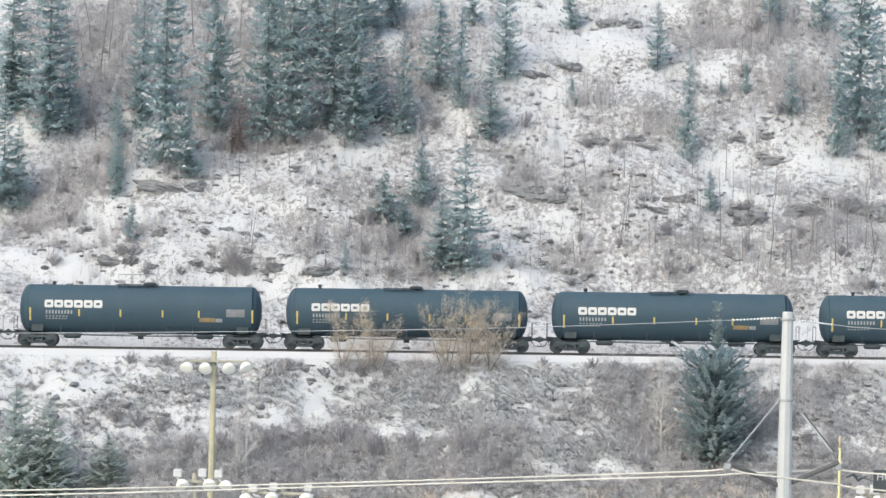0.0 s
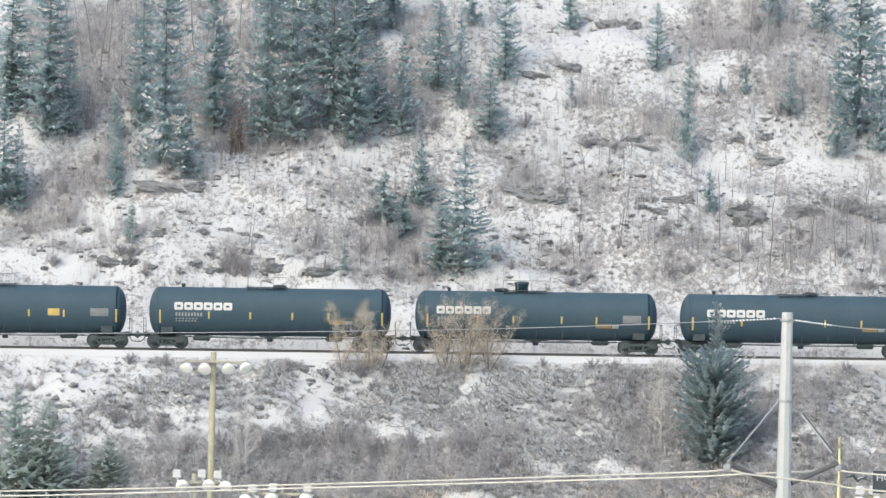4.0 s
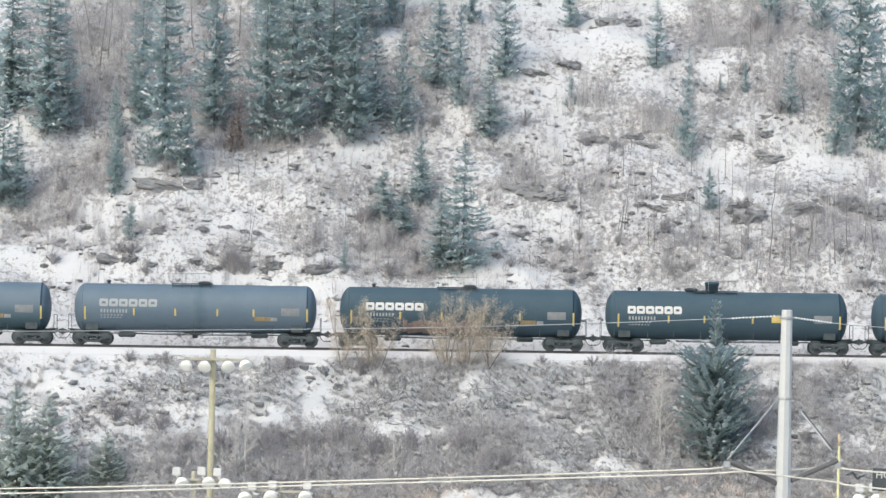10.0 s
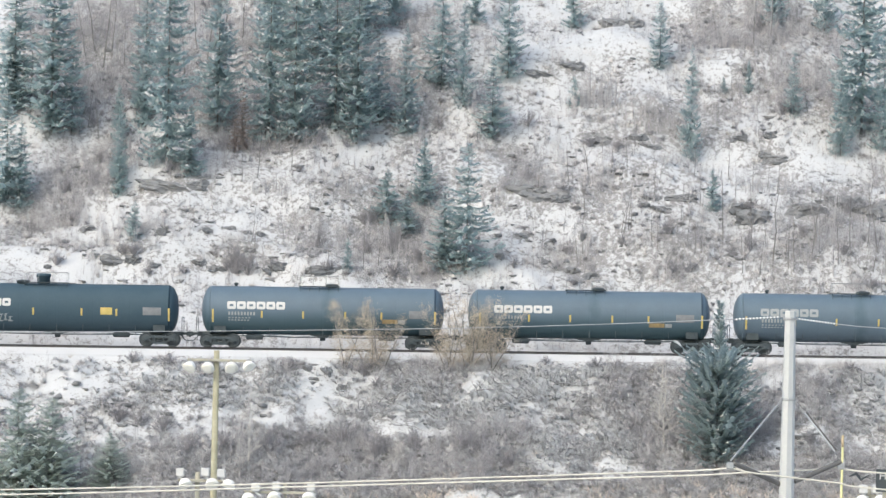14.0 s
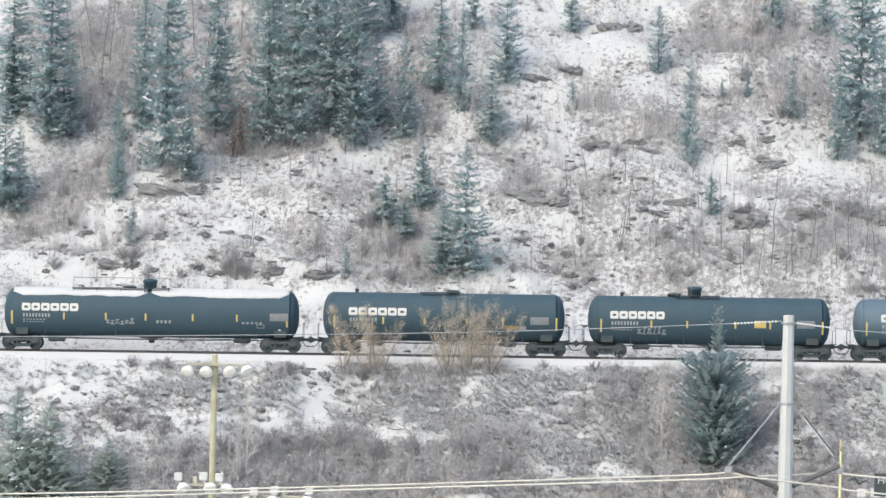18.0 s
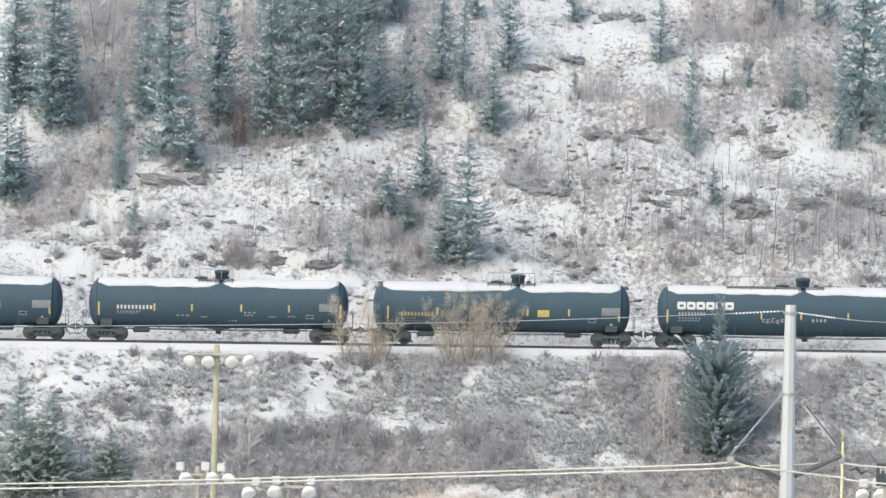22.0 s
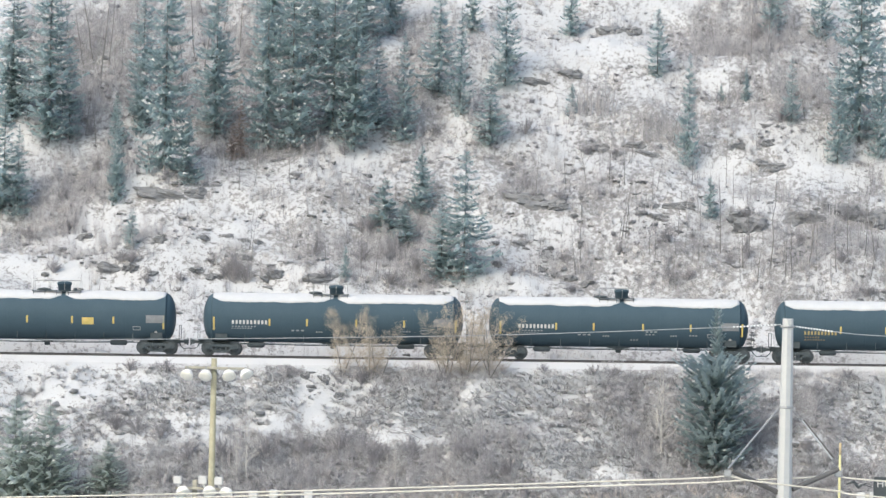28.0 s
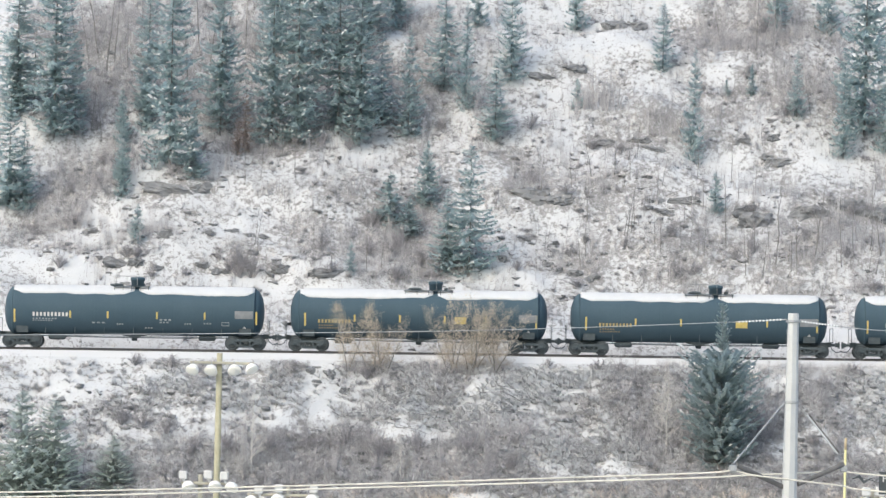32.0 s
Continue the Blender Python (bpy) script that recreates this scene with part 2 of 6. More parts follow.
# ---- mesh making ----
class Geo:
    """Vertices and faces of one part, gathered piece by piece."""

    def __init__(self):
        self.v, self.f = [], []

    def add(self, verts, faces):
        n = len(self.v)
        self.v += [tuple(p) for p in verts]
        self.f += [tuple(i + n for i in f) for f in faces]
        return self

    def box(self, x0, x1, y0, y1, z0, z1, bevel=0.0):
        b = bevel
        if not b:
            self.add([(x, y, z) for x in (x0, x1) for y in (y0, y1) for z in (z0, z1)],
                     [(0, 1, 3, 2), (4, 6, 7, 5), (0, 4, 5, 1), (2, 3, 7, 6), (0, 2, 6, 4), (1, 5, 7, 3)])
            return self
        loops = []
        for z, i in ((z0, b), (z0 + b, 0), (z1 - b, 0), (z1, b)):
            loops.append([(x0 + i + b, y0 + i, z), (x1 - i - b, y0 + i, z), (x1 - i, y0 + i + b, z), (x1 - i, y1 - i - b, z),
                          (x1 - i - b, y1 - i, z), (x0 + i + b, y1 - i, z), (x0 + i, y1 - i - b, z), (x0 + i, y0 + i + b, z)])
        return self.loft(loops)

    def loft(self, loops, caps=True):
        n, k = len(loops[0]), len(loops)
        faces = [(r * n + i, r * n + (i + 1) % n, (r + 1) * n + (i + 1) % n, (r + 1) * n + i) for r in range(k - 1) for i in range(n)]
        if caps:
            faces += [tuple(range(n))[::-1], tuple(range((k - 1) * n, k * n))]
        return self.add([p for l in loops for p in l], faces)

    def tube(self, pts, radii, n=8, caps=True):
        pts = [Vector(p) for p in pts]
        if not hasattr(radii, "__len__"):
            radii = [radii] * len(pts)
        loops = []
        for i, p in enumerate(pts):
            d = (pts[min(i + 1, len(pts) - 1)] - pts[max(i - 1, 0)]).normalized()
            a = d.cross(Vector((0, 0, 1)) if abs(d.z) < 0.9 else Vector((1, 0, 0))).normalized()
            b = d.cross(a)
            loops.append([p + (a * math.cos(q) + b * math.sin(q)) * radii[i] for q in (math.tau * j / n for j in range(n))])
        return self.loft(loops, caps)

    def lathe(self, profile, axis="z", at=(0, 0, 0), n=24, caps=True):
        """profile: (radius, along) pairs turned about an axis through at."""
        loops = []
        for r, h in profile:
            ring = []
            for j in range(n):
                c, s = math.cos(math.tau * j / n) * r, math.sin(math.tau * j / n) * r
                p = {"z": (c, s, h), "x": (h, c, s), "y": (s, h, c)}[axis]
                ring.append((p[0] + at[0], p[1] + at[1], p[2] + at[2]))
            loops.append(ring)
        return self.loft(loops, caps)

    def mesh(self, name, mat, smooth=False):
        me = bpy.data.meshes.new(name)
        me.from_pydata(self.v, [], self.f)
        me.materials.append(mat)
        if smooth:
            me.polygons.foreach_set("use_smooth", [True] * len(me.polygons))
        me.update()
        return me


def part(name, geo, mat, parent=None, label="", at=None, smooth=False):
    """One mesh object under a thing or a part; geo may be a Geo or a mesh that alike pieces share."""
    me = geo if isinstance(geo, bpy.types.Mesh) else geo.mesh(name, mat, smooth)
    ob = new(name, me)
    if parent is not None:
        ob.parent = parent
    if at is not None:
        ob.matrix_basis = at if isinstance(at, Matrix) else Matrix.Translation(at)
    if label:
        ob["label"] = label
    return ob


def thing(name, at, label, category, group="", scale=None):
    ob = new(name)
    ob.empty_display_size = 0.3
    ob.matrix_basis = at if isinstance(at, Matrix) else Matrix.Translation(at)
    if scale:
        ob.scale = scale
    return tagged(ob, label, category, group)


def fast_mesh(name, verts, tris, mat):
    """A mesh from arrays: verts (n, 3), tris (m, 3)."""
    me = bpy.data.meshes.new(name)
    me.vertices.add(len(verts))
    me.vertices.foreach_set("co", np.asarray(verts, dtype=np.float32).ravel())
    me.loops.add(len(tris) * 3)
    me.loops.foreach_set("vertex_index", np.asarray(tris, dtype=np.int32).ravel())
    me.polygons.add(len(tris))
    me.polygons.foreach_set("loop_start", np.arange(0, len(tris) * 3, 3, dtype=np.int32))
    me.update(calc_edges=True)
    me.materials.append(mat)
    return me


# ---- the lie of the land ----
def wave(x, y, seed, size):
    """Smooth bumps about size metres across, between -1 and 1."""
    rs = np.random.RandomState(seed)
    out = 0
    for _ in range(6):
        a, ph, k = rs.uniform(0, 6.283), rs.uniform(0, 6.283), rs.uniform(0.6, 1.5) * 6.283 / size
        out = out + np.sin(k * (x * np.cos(a) + y * np.sin(a)) + ph)
    return out / 3.2


def step(a, b, v):
    k = np.clip((v - a) / (b - a), 0, 1)
    return k * k * (3 - 2 * k)


def bed(x):
    """Height of the track bed."""
    return RAIL_Z - 0.62 + GRADE * np.clip(x, -420, 420)


def land(x, y):
    """Ground height: valley floor, bank, track bed and hillside."""
    x, y = np.asarray(x, float), np.asarray(y, float)
    s = y - TRACK_Y
    t = bed(x)
    foot = -16.5 + 1.2 * wave(x, x * 0, 3, 24)
    low = 0.35 * wave(x, y, 5, 18) * step(40, 120, y)
    bank = np.clip((s - foot) / (-3.4 - foot), 0, 1) ** 0.92
    lumps = (0.35 * wave(x, y, 7, 6.0) + 0.16 * wave(x, y, 8, 2.2)) * np.clip(np.minimum(s - foot, -3.4 - s) / 2.0, 0, 1)
    front = low * (1 - bank) + t * bank + lumps
    up = np.clip(s - 4.2, 0, None)
    rise = 0.66 * up - 0.0011 * np.clip(up - 60, 0, 130) ** 2 - 0.22 * np.clip(up - 190, 0, None)
    bumps = 0.9 * wave(x, y, 11, 17) + 0.16 * wave(x, y, 12, 6.5) + 0.10 * wave(x, y, 13, 2.4)
    ledge = 0.5 * np.clip(np.sin(up * 0.75 + 1.3 * wave(x, y, 14, 20)), -0.3, 1)
    back = t + rise + (bumps + ledge) * step(0, 5, up)
    z = np.where(s < -3.4, front, np.where(s > 4.2, back, t - 0.0 * s))
    return np.maximum(z, -4.0)


def axis_steps(lo, hi, fine, far_lo, far_hi, grow=1.22):
    a = list(np.arange(lo, hi + fine / 2, fine))
    d, v = fine, hi
    while v < far_hi:
        d *= grow
        v += d
        a.append(min(v, far_hi))
    d, v = fine, lo
    while v > far_lo:
        d *= grow
        v -= d
        a.insert(0, max(v, far_lo))
    return np.array(a)


# outcrops: x, y, half-length, half-height
OUTCROPS_A = [
    (9.42, 383.30, 0.94, 0.30), (12.45, 389.45, 0.88, 0.40), (13.99, 389.80, 0.72, 0.35), (-23.38, 359.20, 1.02, 0.30), (-22.10, 359.10, 0.60, 0.30), (-20.33, 366.60, 1.66, 0.37),
    (-18.10, 367.05, 0.83, 0.33), (6.10, 367.45, 1.66, 0.50), (7.72, 366.70, 1.13, 0.41), (24.29, 373.65, 0.92, 0.30), (23.48, 374.15, 0.46, 0.25), (22.16, 364.50, 1.20, 0.58),
    (25.89, 365.60, 1.35, 0.54), (21.41, 365.90, 0.98, 0.41), (29.31, 367.60, 1.28, 0.54), (31.13, 367.20, 1.21, 0.62), (28.07, 367.60, 0.75, 0.37), (-8.31, 358.00, 1.08, 0.30),
    (-9.40, 358.20, 0.48, 0.26), (-25.80, 364.25, 0.61, 0.23), (-20.14, 361.20, 0.48, 0.20), (-17.15, 361.95, 0.42, 0.17), (-15.59, 362.95, 0.49, 0.17), (-14.36, 362.60, 0.36, 0.17),
]
OUTCROPS_B = [
    (-13.15, 362.80, 0.43, 0.17), (-17.58, 359.55, 0.54, 0.20), (-16.16, 359.35, 0.60, 0.23), (-11.75, 359.30, 0.66, 0.30), (-12.54, 359.10, 0.36, 0.20), (5.51, 364.20, 0.49, 0.20),
    (9.87, 363.55, 0.21, 0.27), (7.14, 361.95, 0.42, 0.23), (9.13, 360.25, 0.54, 0.27), (10.31, 359.30, 0.48, 0.20), (16.92, 366.40, 1.13, 0.25), (15.67, 365.20, 0.82, 0.25),
    (14.88, 366.40, 0.68, 0.21), (3.88, 360.60, 0.30, 0.23), (22.59, 382.75, 0.35, 0.43), (13.87, 375.05, 0.77, 0.25), (21.43, 375.40, 0.62, 0.21), (23.94, 375.40, 0.54, 0.25),
    (11.38, 375.40, 1.00, 0.30), (15.11, 374.30, 0.85, 0.21), (-13.84, 360.45, 0.42, 0.17), (-20.55, 358.75, 0.42, 0.20), (-28.16, 359.00, 0.30, 0.17), (6.76, 382.25, 1.02, 0.22),
]
OUTCROPS_C = [
    (-6.74, 339.90, 0.35, 0.23), (-7.74, 340.85, 0.42, 0.27), (-9.08, 341.05, 0.28, 0.23), (3.87, 337.60, 0.49, 0.23), (-2.95, 339.25, 0.42, 0.19),
]
OUTCROPS = OUTCROPS_A + OUTCROPS_B + OUTCROPS_C
# thick brush and bare soil: x, y, radius along x, radius along y, strength
THICKETS_A = [
    (-28.8, 383.6, 5.99, 8.15, 0.46), (-23.4, 385.3, 4.73, 6.65, 0.50), (-15.8, 388.9, 3.91, 3.60, 0.43), (-15.2, 377.6, 1.90, 4.10, 0.56), (-25.2, 371.0, 4.55, 3.50, 0.34), (-28.2, 368.3, 2.47, 3.40, 0.31),
    (-19.9, 366.5, 2.86, 0.80, 0.50), (-14.8, 360.4, 1.93, 1.35, 0.56), (-22.4, 361.2, 2.42, 2.85, 0.37), (-27.3, 363.0, 2.84, 1.75, 0.25), (-9.1, 363.1, 2.84, 2.25, 0.37), (-3.8, 364.3, 2.85, 3.40, 0.50),
    (-1.9, 366.6, 2.45, 3.15, 0.50), (0.2, 362.8, 2.43, 3.45, 0.50), (-7.7, 368.8, 3.29, 3.05, 0.19), (-0.8, 377.1, 2.52, 3.10, 0.31), (2.9, 376.6, 2.10, 5.05, 0.37), (5.9, 368.1, 2.46, 3.00, 0.50),
]
THICKETS_B = [
    (7.2, 372.0, 2.91, 2.35, 0.25), (11.5, 381.5, 1.70, 3.00, 0.37), (13.1, 376.4, 4.62, 1.60, 0.37), (11.6, 367.1, 3.28, 3.30, 0.25), (16.8, 361.0, 4.03, 3.40, 0.37), (15.7, 365.1, 2.85, 2.10, 0.31),
    (25.1, 381.1, 3.40, 7.65, 0.37), (24.2, 389.2, 3.91, 3.35, 0.43), (19.3, 385.4, 3.01, 6.05, 0.25), (19.9, 379.6, 2.12, 2.80, 0.31), (26.8, 361.0, 5.64, 5.80, 0.40), (21.7, 362.8, 2.43, 3.50, 0.31),
    (8.7, 361.7, 3.23, 2.15, 0.37), (31.5, 375.7, 1.68, 4.65, 0.31), (20.2, 375.2, 2.51, 0.85, 0.19), (-2.1, 359.5, 2.41, 1.20, 0.50), (27.8, 377.2, 2.53, 1.60, 0.37), (-11.2, 373.7, 5.42, 1.40, 0.56),
]
THICKETS_C = [
    (-16.3, 374.6, 2.93, 1.80, 0.56), (11.5, 385.9, 4.74, 5.85, -0.90), (5.5, 379.5, 1.69, 2.25, -0.70), (25.4, 371.3, 5.80, 1.90, -0.80), (-14.8, 363.6, 2.43, 1.75, -0.70), (-30.3, 360.7, 1.61, 4.75, -0.90),
    (-18.5, 364.5, 2.03, 1.20, -0.60), (4.7, 363.7, 2.03, 3.05, -0.40), (6.4, 391.2, 2.18, 2.00, -0.70), (-17.5, 330.9, 12.18, 3.15, 0.95), (-2.8, 333.8, 8.94, 2.55, 1.00), (-22.4, 336.2, 4.50, 2.20, 0.70),
    (-11.4, 335.2, 2.99, 2.90, 0.80), (-5.3, 340.8, 1.90, 9.05, 0.80), (-0.3, 341.2, 2.66, 9.10, 0.70), (4.6, 338.5, 3.40, 2.75, 0.50), (10.7, 338.6, 3.40, 11.35, 0.60), (15.2, 338.6, 3.40, 12.10, 0.70),
]
THICKETS_D = [
    (4.6, 334.1, 3.36, 1.95, 0.80), (25.0, 337.7, 4.90, 13.15, 0.75), (26.9, 332.2, 3.34, 2.10, 0.80), (20.7, 334.2, 3.36, 3.90, 0.80), (12.1, 334.3, 2.98, 1.90, 0.60), (-0.5, 331.1, 11.08, 0.80, 0.80),
    (17.6, 331.3, 9.24, 0.80, 0.70), (-17.1, 341.1, 2.28, 1.15, 0.50), (-8.0, 334.6, 4.48, 1.55, 0.90), (2.8, 332.5, 5.19, 1.45, 0.95), (-4.5, 341.6, 2.29, 9.10, 0.80), (13.0, 340.7, 2.66, 9.85, 0.80),
    (-19.9, 338.6, 1.51, 1.60, 0.60), (-27.1, 338.7, 1.51, 1.25, 0.50), (-13.6, 341.1, 1.14, 0.80, 0.70), (-10.2, 341.1, 1.52, 1.00, 0.60), (-8.2, 339.4, 1.70, 1.90, -0.80), (-16.0, 336.9, 2.63, 1.50, -0.40),
]
THICKETS_E = [
    (-1.4, 336.9, 2.26, 1.05, -0.80), (6.9, 333.1, 1.49, 1.40, -0.70), (11.3, 332.9, 1.86, 1.00, -0.60), (-26.2, 341.0, 3.42, 1.15, -0.60), (4.6, 338.1, 2.26, 0.80, -0.50), (28.8, 338.8, 0.76, 2.60, -0.50),
    (-24.5, 338.9, 3.03, 1.10, -0.50), (-11.2, 338.2, 2.26, 1.40, -0.60), (-18.1, 339.1, 1.89, 1.25, -0.60), (1.6, 337.2, 2.26, 0.95, -0.60), (6.9, 339.4, 1.89, 0.80, -0.70), (-28.2, 341.6, 2.29, 8.45, -0.60),
    (-6.7, 338.1, 1.51, 0.95, -0.40), (-20.8, 340.2, 9.11, 9.85, -0.75), (-7.1, 339.3, 4.16, 1.75, -0.60), (5.0, 339.0, 4.54, 2.75, -0.85), (8.4, 341.1, 2.28, 0.90, -0.70), (2.4, 337.2, 2.26, 1.05, -0.60),
]
THICKETS_F = [
    (-8.51, 358.1, 2.4, 0.7, 0.6), (-2.12, 359.55, 2.41, 0.78, 0.6), (-12.15, 359.25, 1.2, 0.7, 0.5), (-23.39, 359.3, 2.41, 0.7, 0.5), (-5.75, 359.65, 1.61, 1.95, 0.5), (-3.43, 364.35, 2.44, 2.6, 0.55), (-3.91, 366.95, 2.05, 1.28, 0.5),
    (-16.0, 384.0, 17.0, 8.5, 0.6), (24.0, 384.0, 6.5, 8.0, 0.35),
    (-28.45, 366.35, 2.45, 2.2, 0.85), (-27.05, 369.05, 2.47, 2.9, 0.8), (-24.73, 370.8, 1.66, 4.65, 0.75), (-18.77, 367.75, 2.05, 1.03, 0.4), (23.3, 388.7, 3.9, 4.5, 0.7),
    (27.65, 381.55, 1.7, 4.38, 0.5), (20.31, 389.6, 1.74, 4.1, 0.65), (-26.84, 362.3, 2.43, 1.63, 0.4), (-25.56, 385.75, 3.01, 3.98, 0.6), (-15.86, 390.35, 1.74, 2.35, 0.5),
    (-30.66, 364.15, 1.22, 2.1, 0.3),
    (-9.7, 337.2, 2.26, 2.00, -0.50), (9.9, 336.0, 2.25, 1.35, -0.60), (-3.3, 337.5, 4.52, 1.65, -0.75), (0.1, 337.5, 4.14, 0.85, -0.60), (-5.2, 340.1, 2.66, 0.80, -0.50), (28.9, 339.8, 1.52, 11.05, -0.60),
    (23.4, 336.0, 1.12, 2.70, -0.40),
]
THICKETS = THICKETS_A + THICKETS_B + THICKETS_C + THICKETS_D + THICKETS_E + THICKETS_F


# clean snow: x, y, radius along x, radius along y
CLEARINGS = [
    (4.2, 338.4, 4.2, 2.0), (-2.1, 335.7, 3.0, 1.0), (-8.3, 340.7, 1.5, 3.0), (7.6, 333.3, 1.9, 0.9), (11.3, 332.9, 1.9, 0.5), (-11.1, 336.1, 1.7, 1.1),
    (-24.5, 338.9, 3.0, 1.5), (-19.3, 340.1, 2.7, 1.4), (28.7, 339.5, 1.5, 3.0), (22.2, 334.5, 1.1, 1.4), (-12.8, 339.7, 1.9, 1.2), (26.5, 338.3, 1.1, 1.2),
    (11.1, 385.5, 3.7, 2.8), (25.2, 371.2, 4.6, 3.0), (19.7, 373.8, 2.5, 1.1), (5.7, 378.0, 1.5, 1.8), (7.3, 391.5, 2.4, 2.0), (6.1, 384.1, 1.3, 3.3), (-14.4, 363.1, 3.0, 1.6),
    (-30.6, 359.3, 1.8, 3.7), (-7.9, 373.8, 1.9, 1.1), (-18.6, 365.8, 2.2, 0.6), (-4.4, 386.1, 1.3, 2.8), (20.4, 382.6, 1.5, 1.5), (29.2, 372.8, 2.9, 1.2), (7.1, 358.8, 1.8, 1.6),
    (-12.0, 357.5, 1.0, 1.3), (-27.3, 358.7, 2.8, 0.8), (26.4, 373.8, 2.5, 0.6), (-8.8, 356.7, 2.4, 0.5), (14.4, 381.1, 1.3, 1.3), (7.5, 340.1, 3.0, 1.2), (22.3, 341.1, 1.2, 0.9), (28.1, 339.0, 1.4, 2.4), (25.4, 341.0, 1.5, 0.9), (27.8, 335.3, 1.6, 1.2), (24.8, 335.3, 1.2, 0.9), (-21.3, 358.8, 2.4, 0.3), (3.4, 370.5, 1.2, 2.2),
]
# clean snow strip behind the track, placed to show beneath the tanks from the camera
UNDER_TANK_STRIP = [(-30 + 5.2 * i, 351.9 + 0.4 * (i % 3), 4.0, 1.5) for i in range(13)]


def clearing(x, y):
    """1 inside a clean snow patch, 0 well outside."""
    out = np.zeros_like(np.asarray(x, float))
    for cx, cy, rx, ry in CLEARINGS + UNDER_TANK_STRIP:
        out = np.maximum(out, np.clip(1.3 - ((x - cx) / rx) ** 2 - ((y - cy) / max(ry, 1.0)) ** 2, 0, 1) ** 1.5)
    return out


def bareness(x, y):
    """How much the snow gives way to brush and soil, 0 to 1."""
    out = np.zeros_like(np.asarray(x, float))
    for cx, cy, rx, ry, k in THICKETS:
        d = ((x - cx) / rx) ** 2 + ((y - cy) / ry) ** 2
        if k > 0:
            out = np.maximum(out, k * np.clip(1.45 - d, 0, 1))
        else:
            out = out * (1 + k * np.clip(1.4 - d, 0, 1))
    for cx, cy, a, b in OUTCROPS:
        d = ((x - cx) / (1.25 * a)) ** 2 + ((y - cy) / (1.0 * b + 0.5)) ** 2
        out = np.maximum(out, 0.6 * np.clip(1.6 - d, 0, 1))
    s = np.asarray(y, float) - TRACK_Y
    return out * (1 - 0.7 * clearing(x, y)) - 0.2 * clearing(x, y) - 1.5 * np.clip(1.4 - np.abs(s - 0.7) / 3.5, 0, 0.7)


def ground():
    xs = axis_steps(-34, 34, 0.26, -2600, 2600)
    ys = axis_steps(326, 402, 0.28, -900, 2900)
    gx, gy = np.meshgrid(xs, ys)
    gz = land(gx, gy)
    rs = np.random.RandomState(4)
    near = (np.abs(gx) < 36) & (gy > 326) & (gy < 402) & ((gy < TRACK_Y - 3.6) | (gy > TRACK_Y + 4.4))
    gz = gz + near * rs.normal(0, 0.025, gz.shape)
    nx, ny = len(xs), len(ys)
    verts = np.stack([gx, gy, gz], -1).reshape(-1, 3)
    i = (np.arange(ny - 1)[:, None] * nx + np.arange(nx - 1)[None]).ravel()
    tris = np.concatenate([np.stack([i, i + 1, i + nx + 1], 1), np.stack([i, i + nx + 1, i + nx], 1)])
    me = fast_mesh("ground", verts, tris, M_GROUND)
    at = me.attributes.new("bare", "FLOAT", "POINT")
    at.data.foreach_set("value", bareness(gx, gy).ravel().astype(np.float32))
    me.polygons.foreach_set("use_smooth", np.ones(len(tris), bool))
    tagged(new("ground", me), "patchy snow over dead grass and earth on a hillside", "ground", kind="structure")


ground()


def track():
    """Ballast bed, two rails and the sleepers under them."""
    slope = Matrix.Translation((0, TRACK_Y, RAIL_Z)) @ Matrix.Rotation(-math.atan(GRADE), 4, "Y")
    g = Geo()
    loops = []
    for x in np.linspace(-460, 460, 116):
        w = 0.05 * math.sin(x * 1.3)
        loops.append([(x, -3.1 + w, -0.72), (x, -1.75, -0.178), (x, 1.75, -0.178), (x, 3.1, -0.72)])
    g.loft(loops)
    bed_ob = part("ballast_bed", g, M_BALLAST, at=slope)
    tagged(bed_ob, "snow-dusted gravel ballast bed under the railway track", "railway", kind="structure")
    rails = thing("railway_track", slope, "rusty steel rails on dark timber sleepers half buried in snow", "railway track")
    rails["kind"] = "structure"
    prof = [(-0.075, -0.17), (0.075, -0.17), (0.075, -0.15), (0.012, -0.13), (0.012, -0.045), (0.036, -0.03), (0.036, -0.004), (0.028, 0),
            (-0.028, 0), (-0.036, -0.004), (-0.036, -0.03), (-0.012, -0.045), (-0.012, -0.13), (-0.075, -0.15)]
    rail = Geo().loft([[(x, y, z) for y, z in prof] for x in (-460, 460)]).mesh("rail", M_RAIL)
    for y in (-0.75, 0.75):
        part("rail", rail, None, rails, at=(0, y, 0))
    tie = Geo().box(-0.11, 0.11, -1.3, 1.3, -0.34, -0.165, 0.015).mesh("sleeper", M_TIE)
    for i in range(120):
        part("sleeper", tie, None, rails, at=((i - 59.5) * 0.56, random.uniform(-0.04, 0.04), random.uniform(-0.01, 0.003)))


track()


# ---- the tank cars ----
TANK_R, TANK_Z = 1.64, 2.54
CACHE = {}


def shared(key, make):
    if key not in CACHE:
        CACHE[key] = make()
    return CACHE[key]


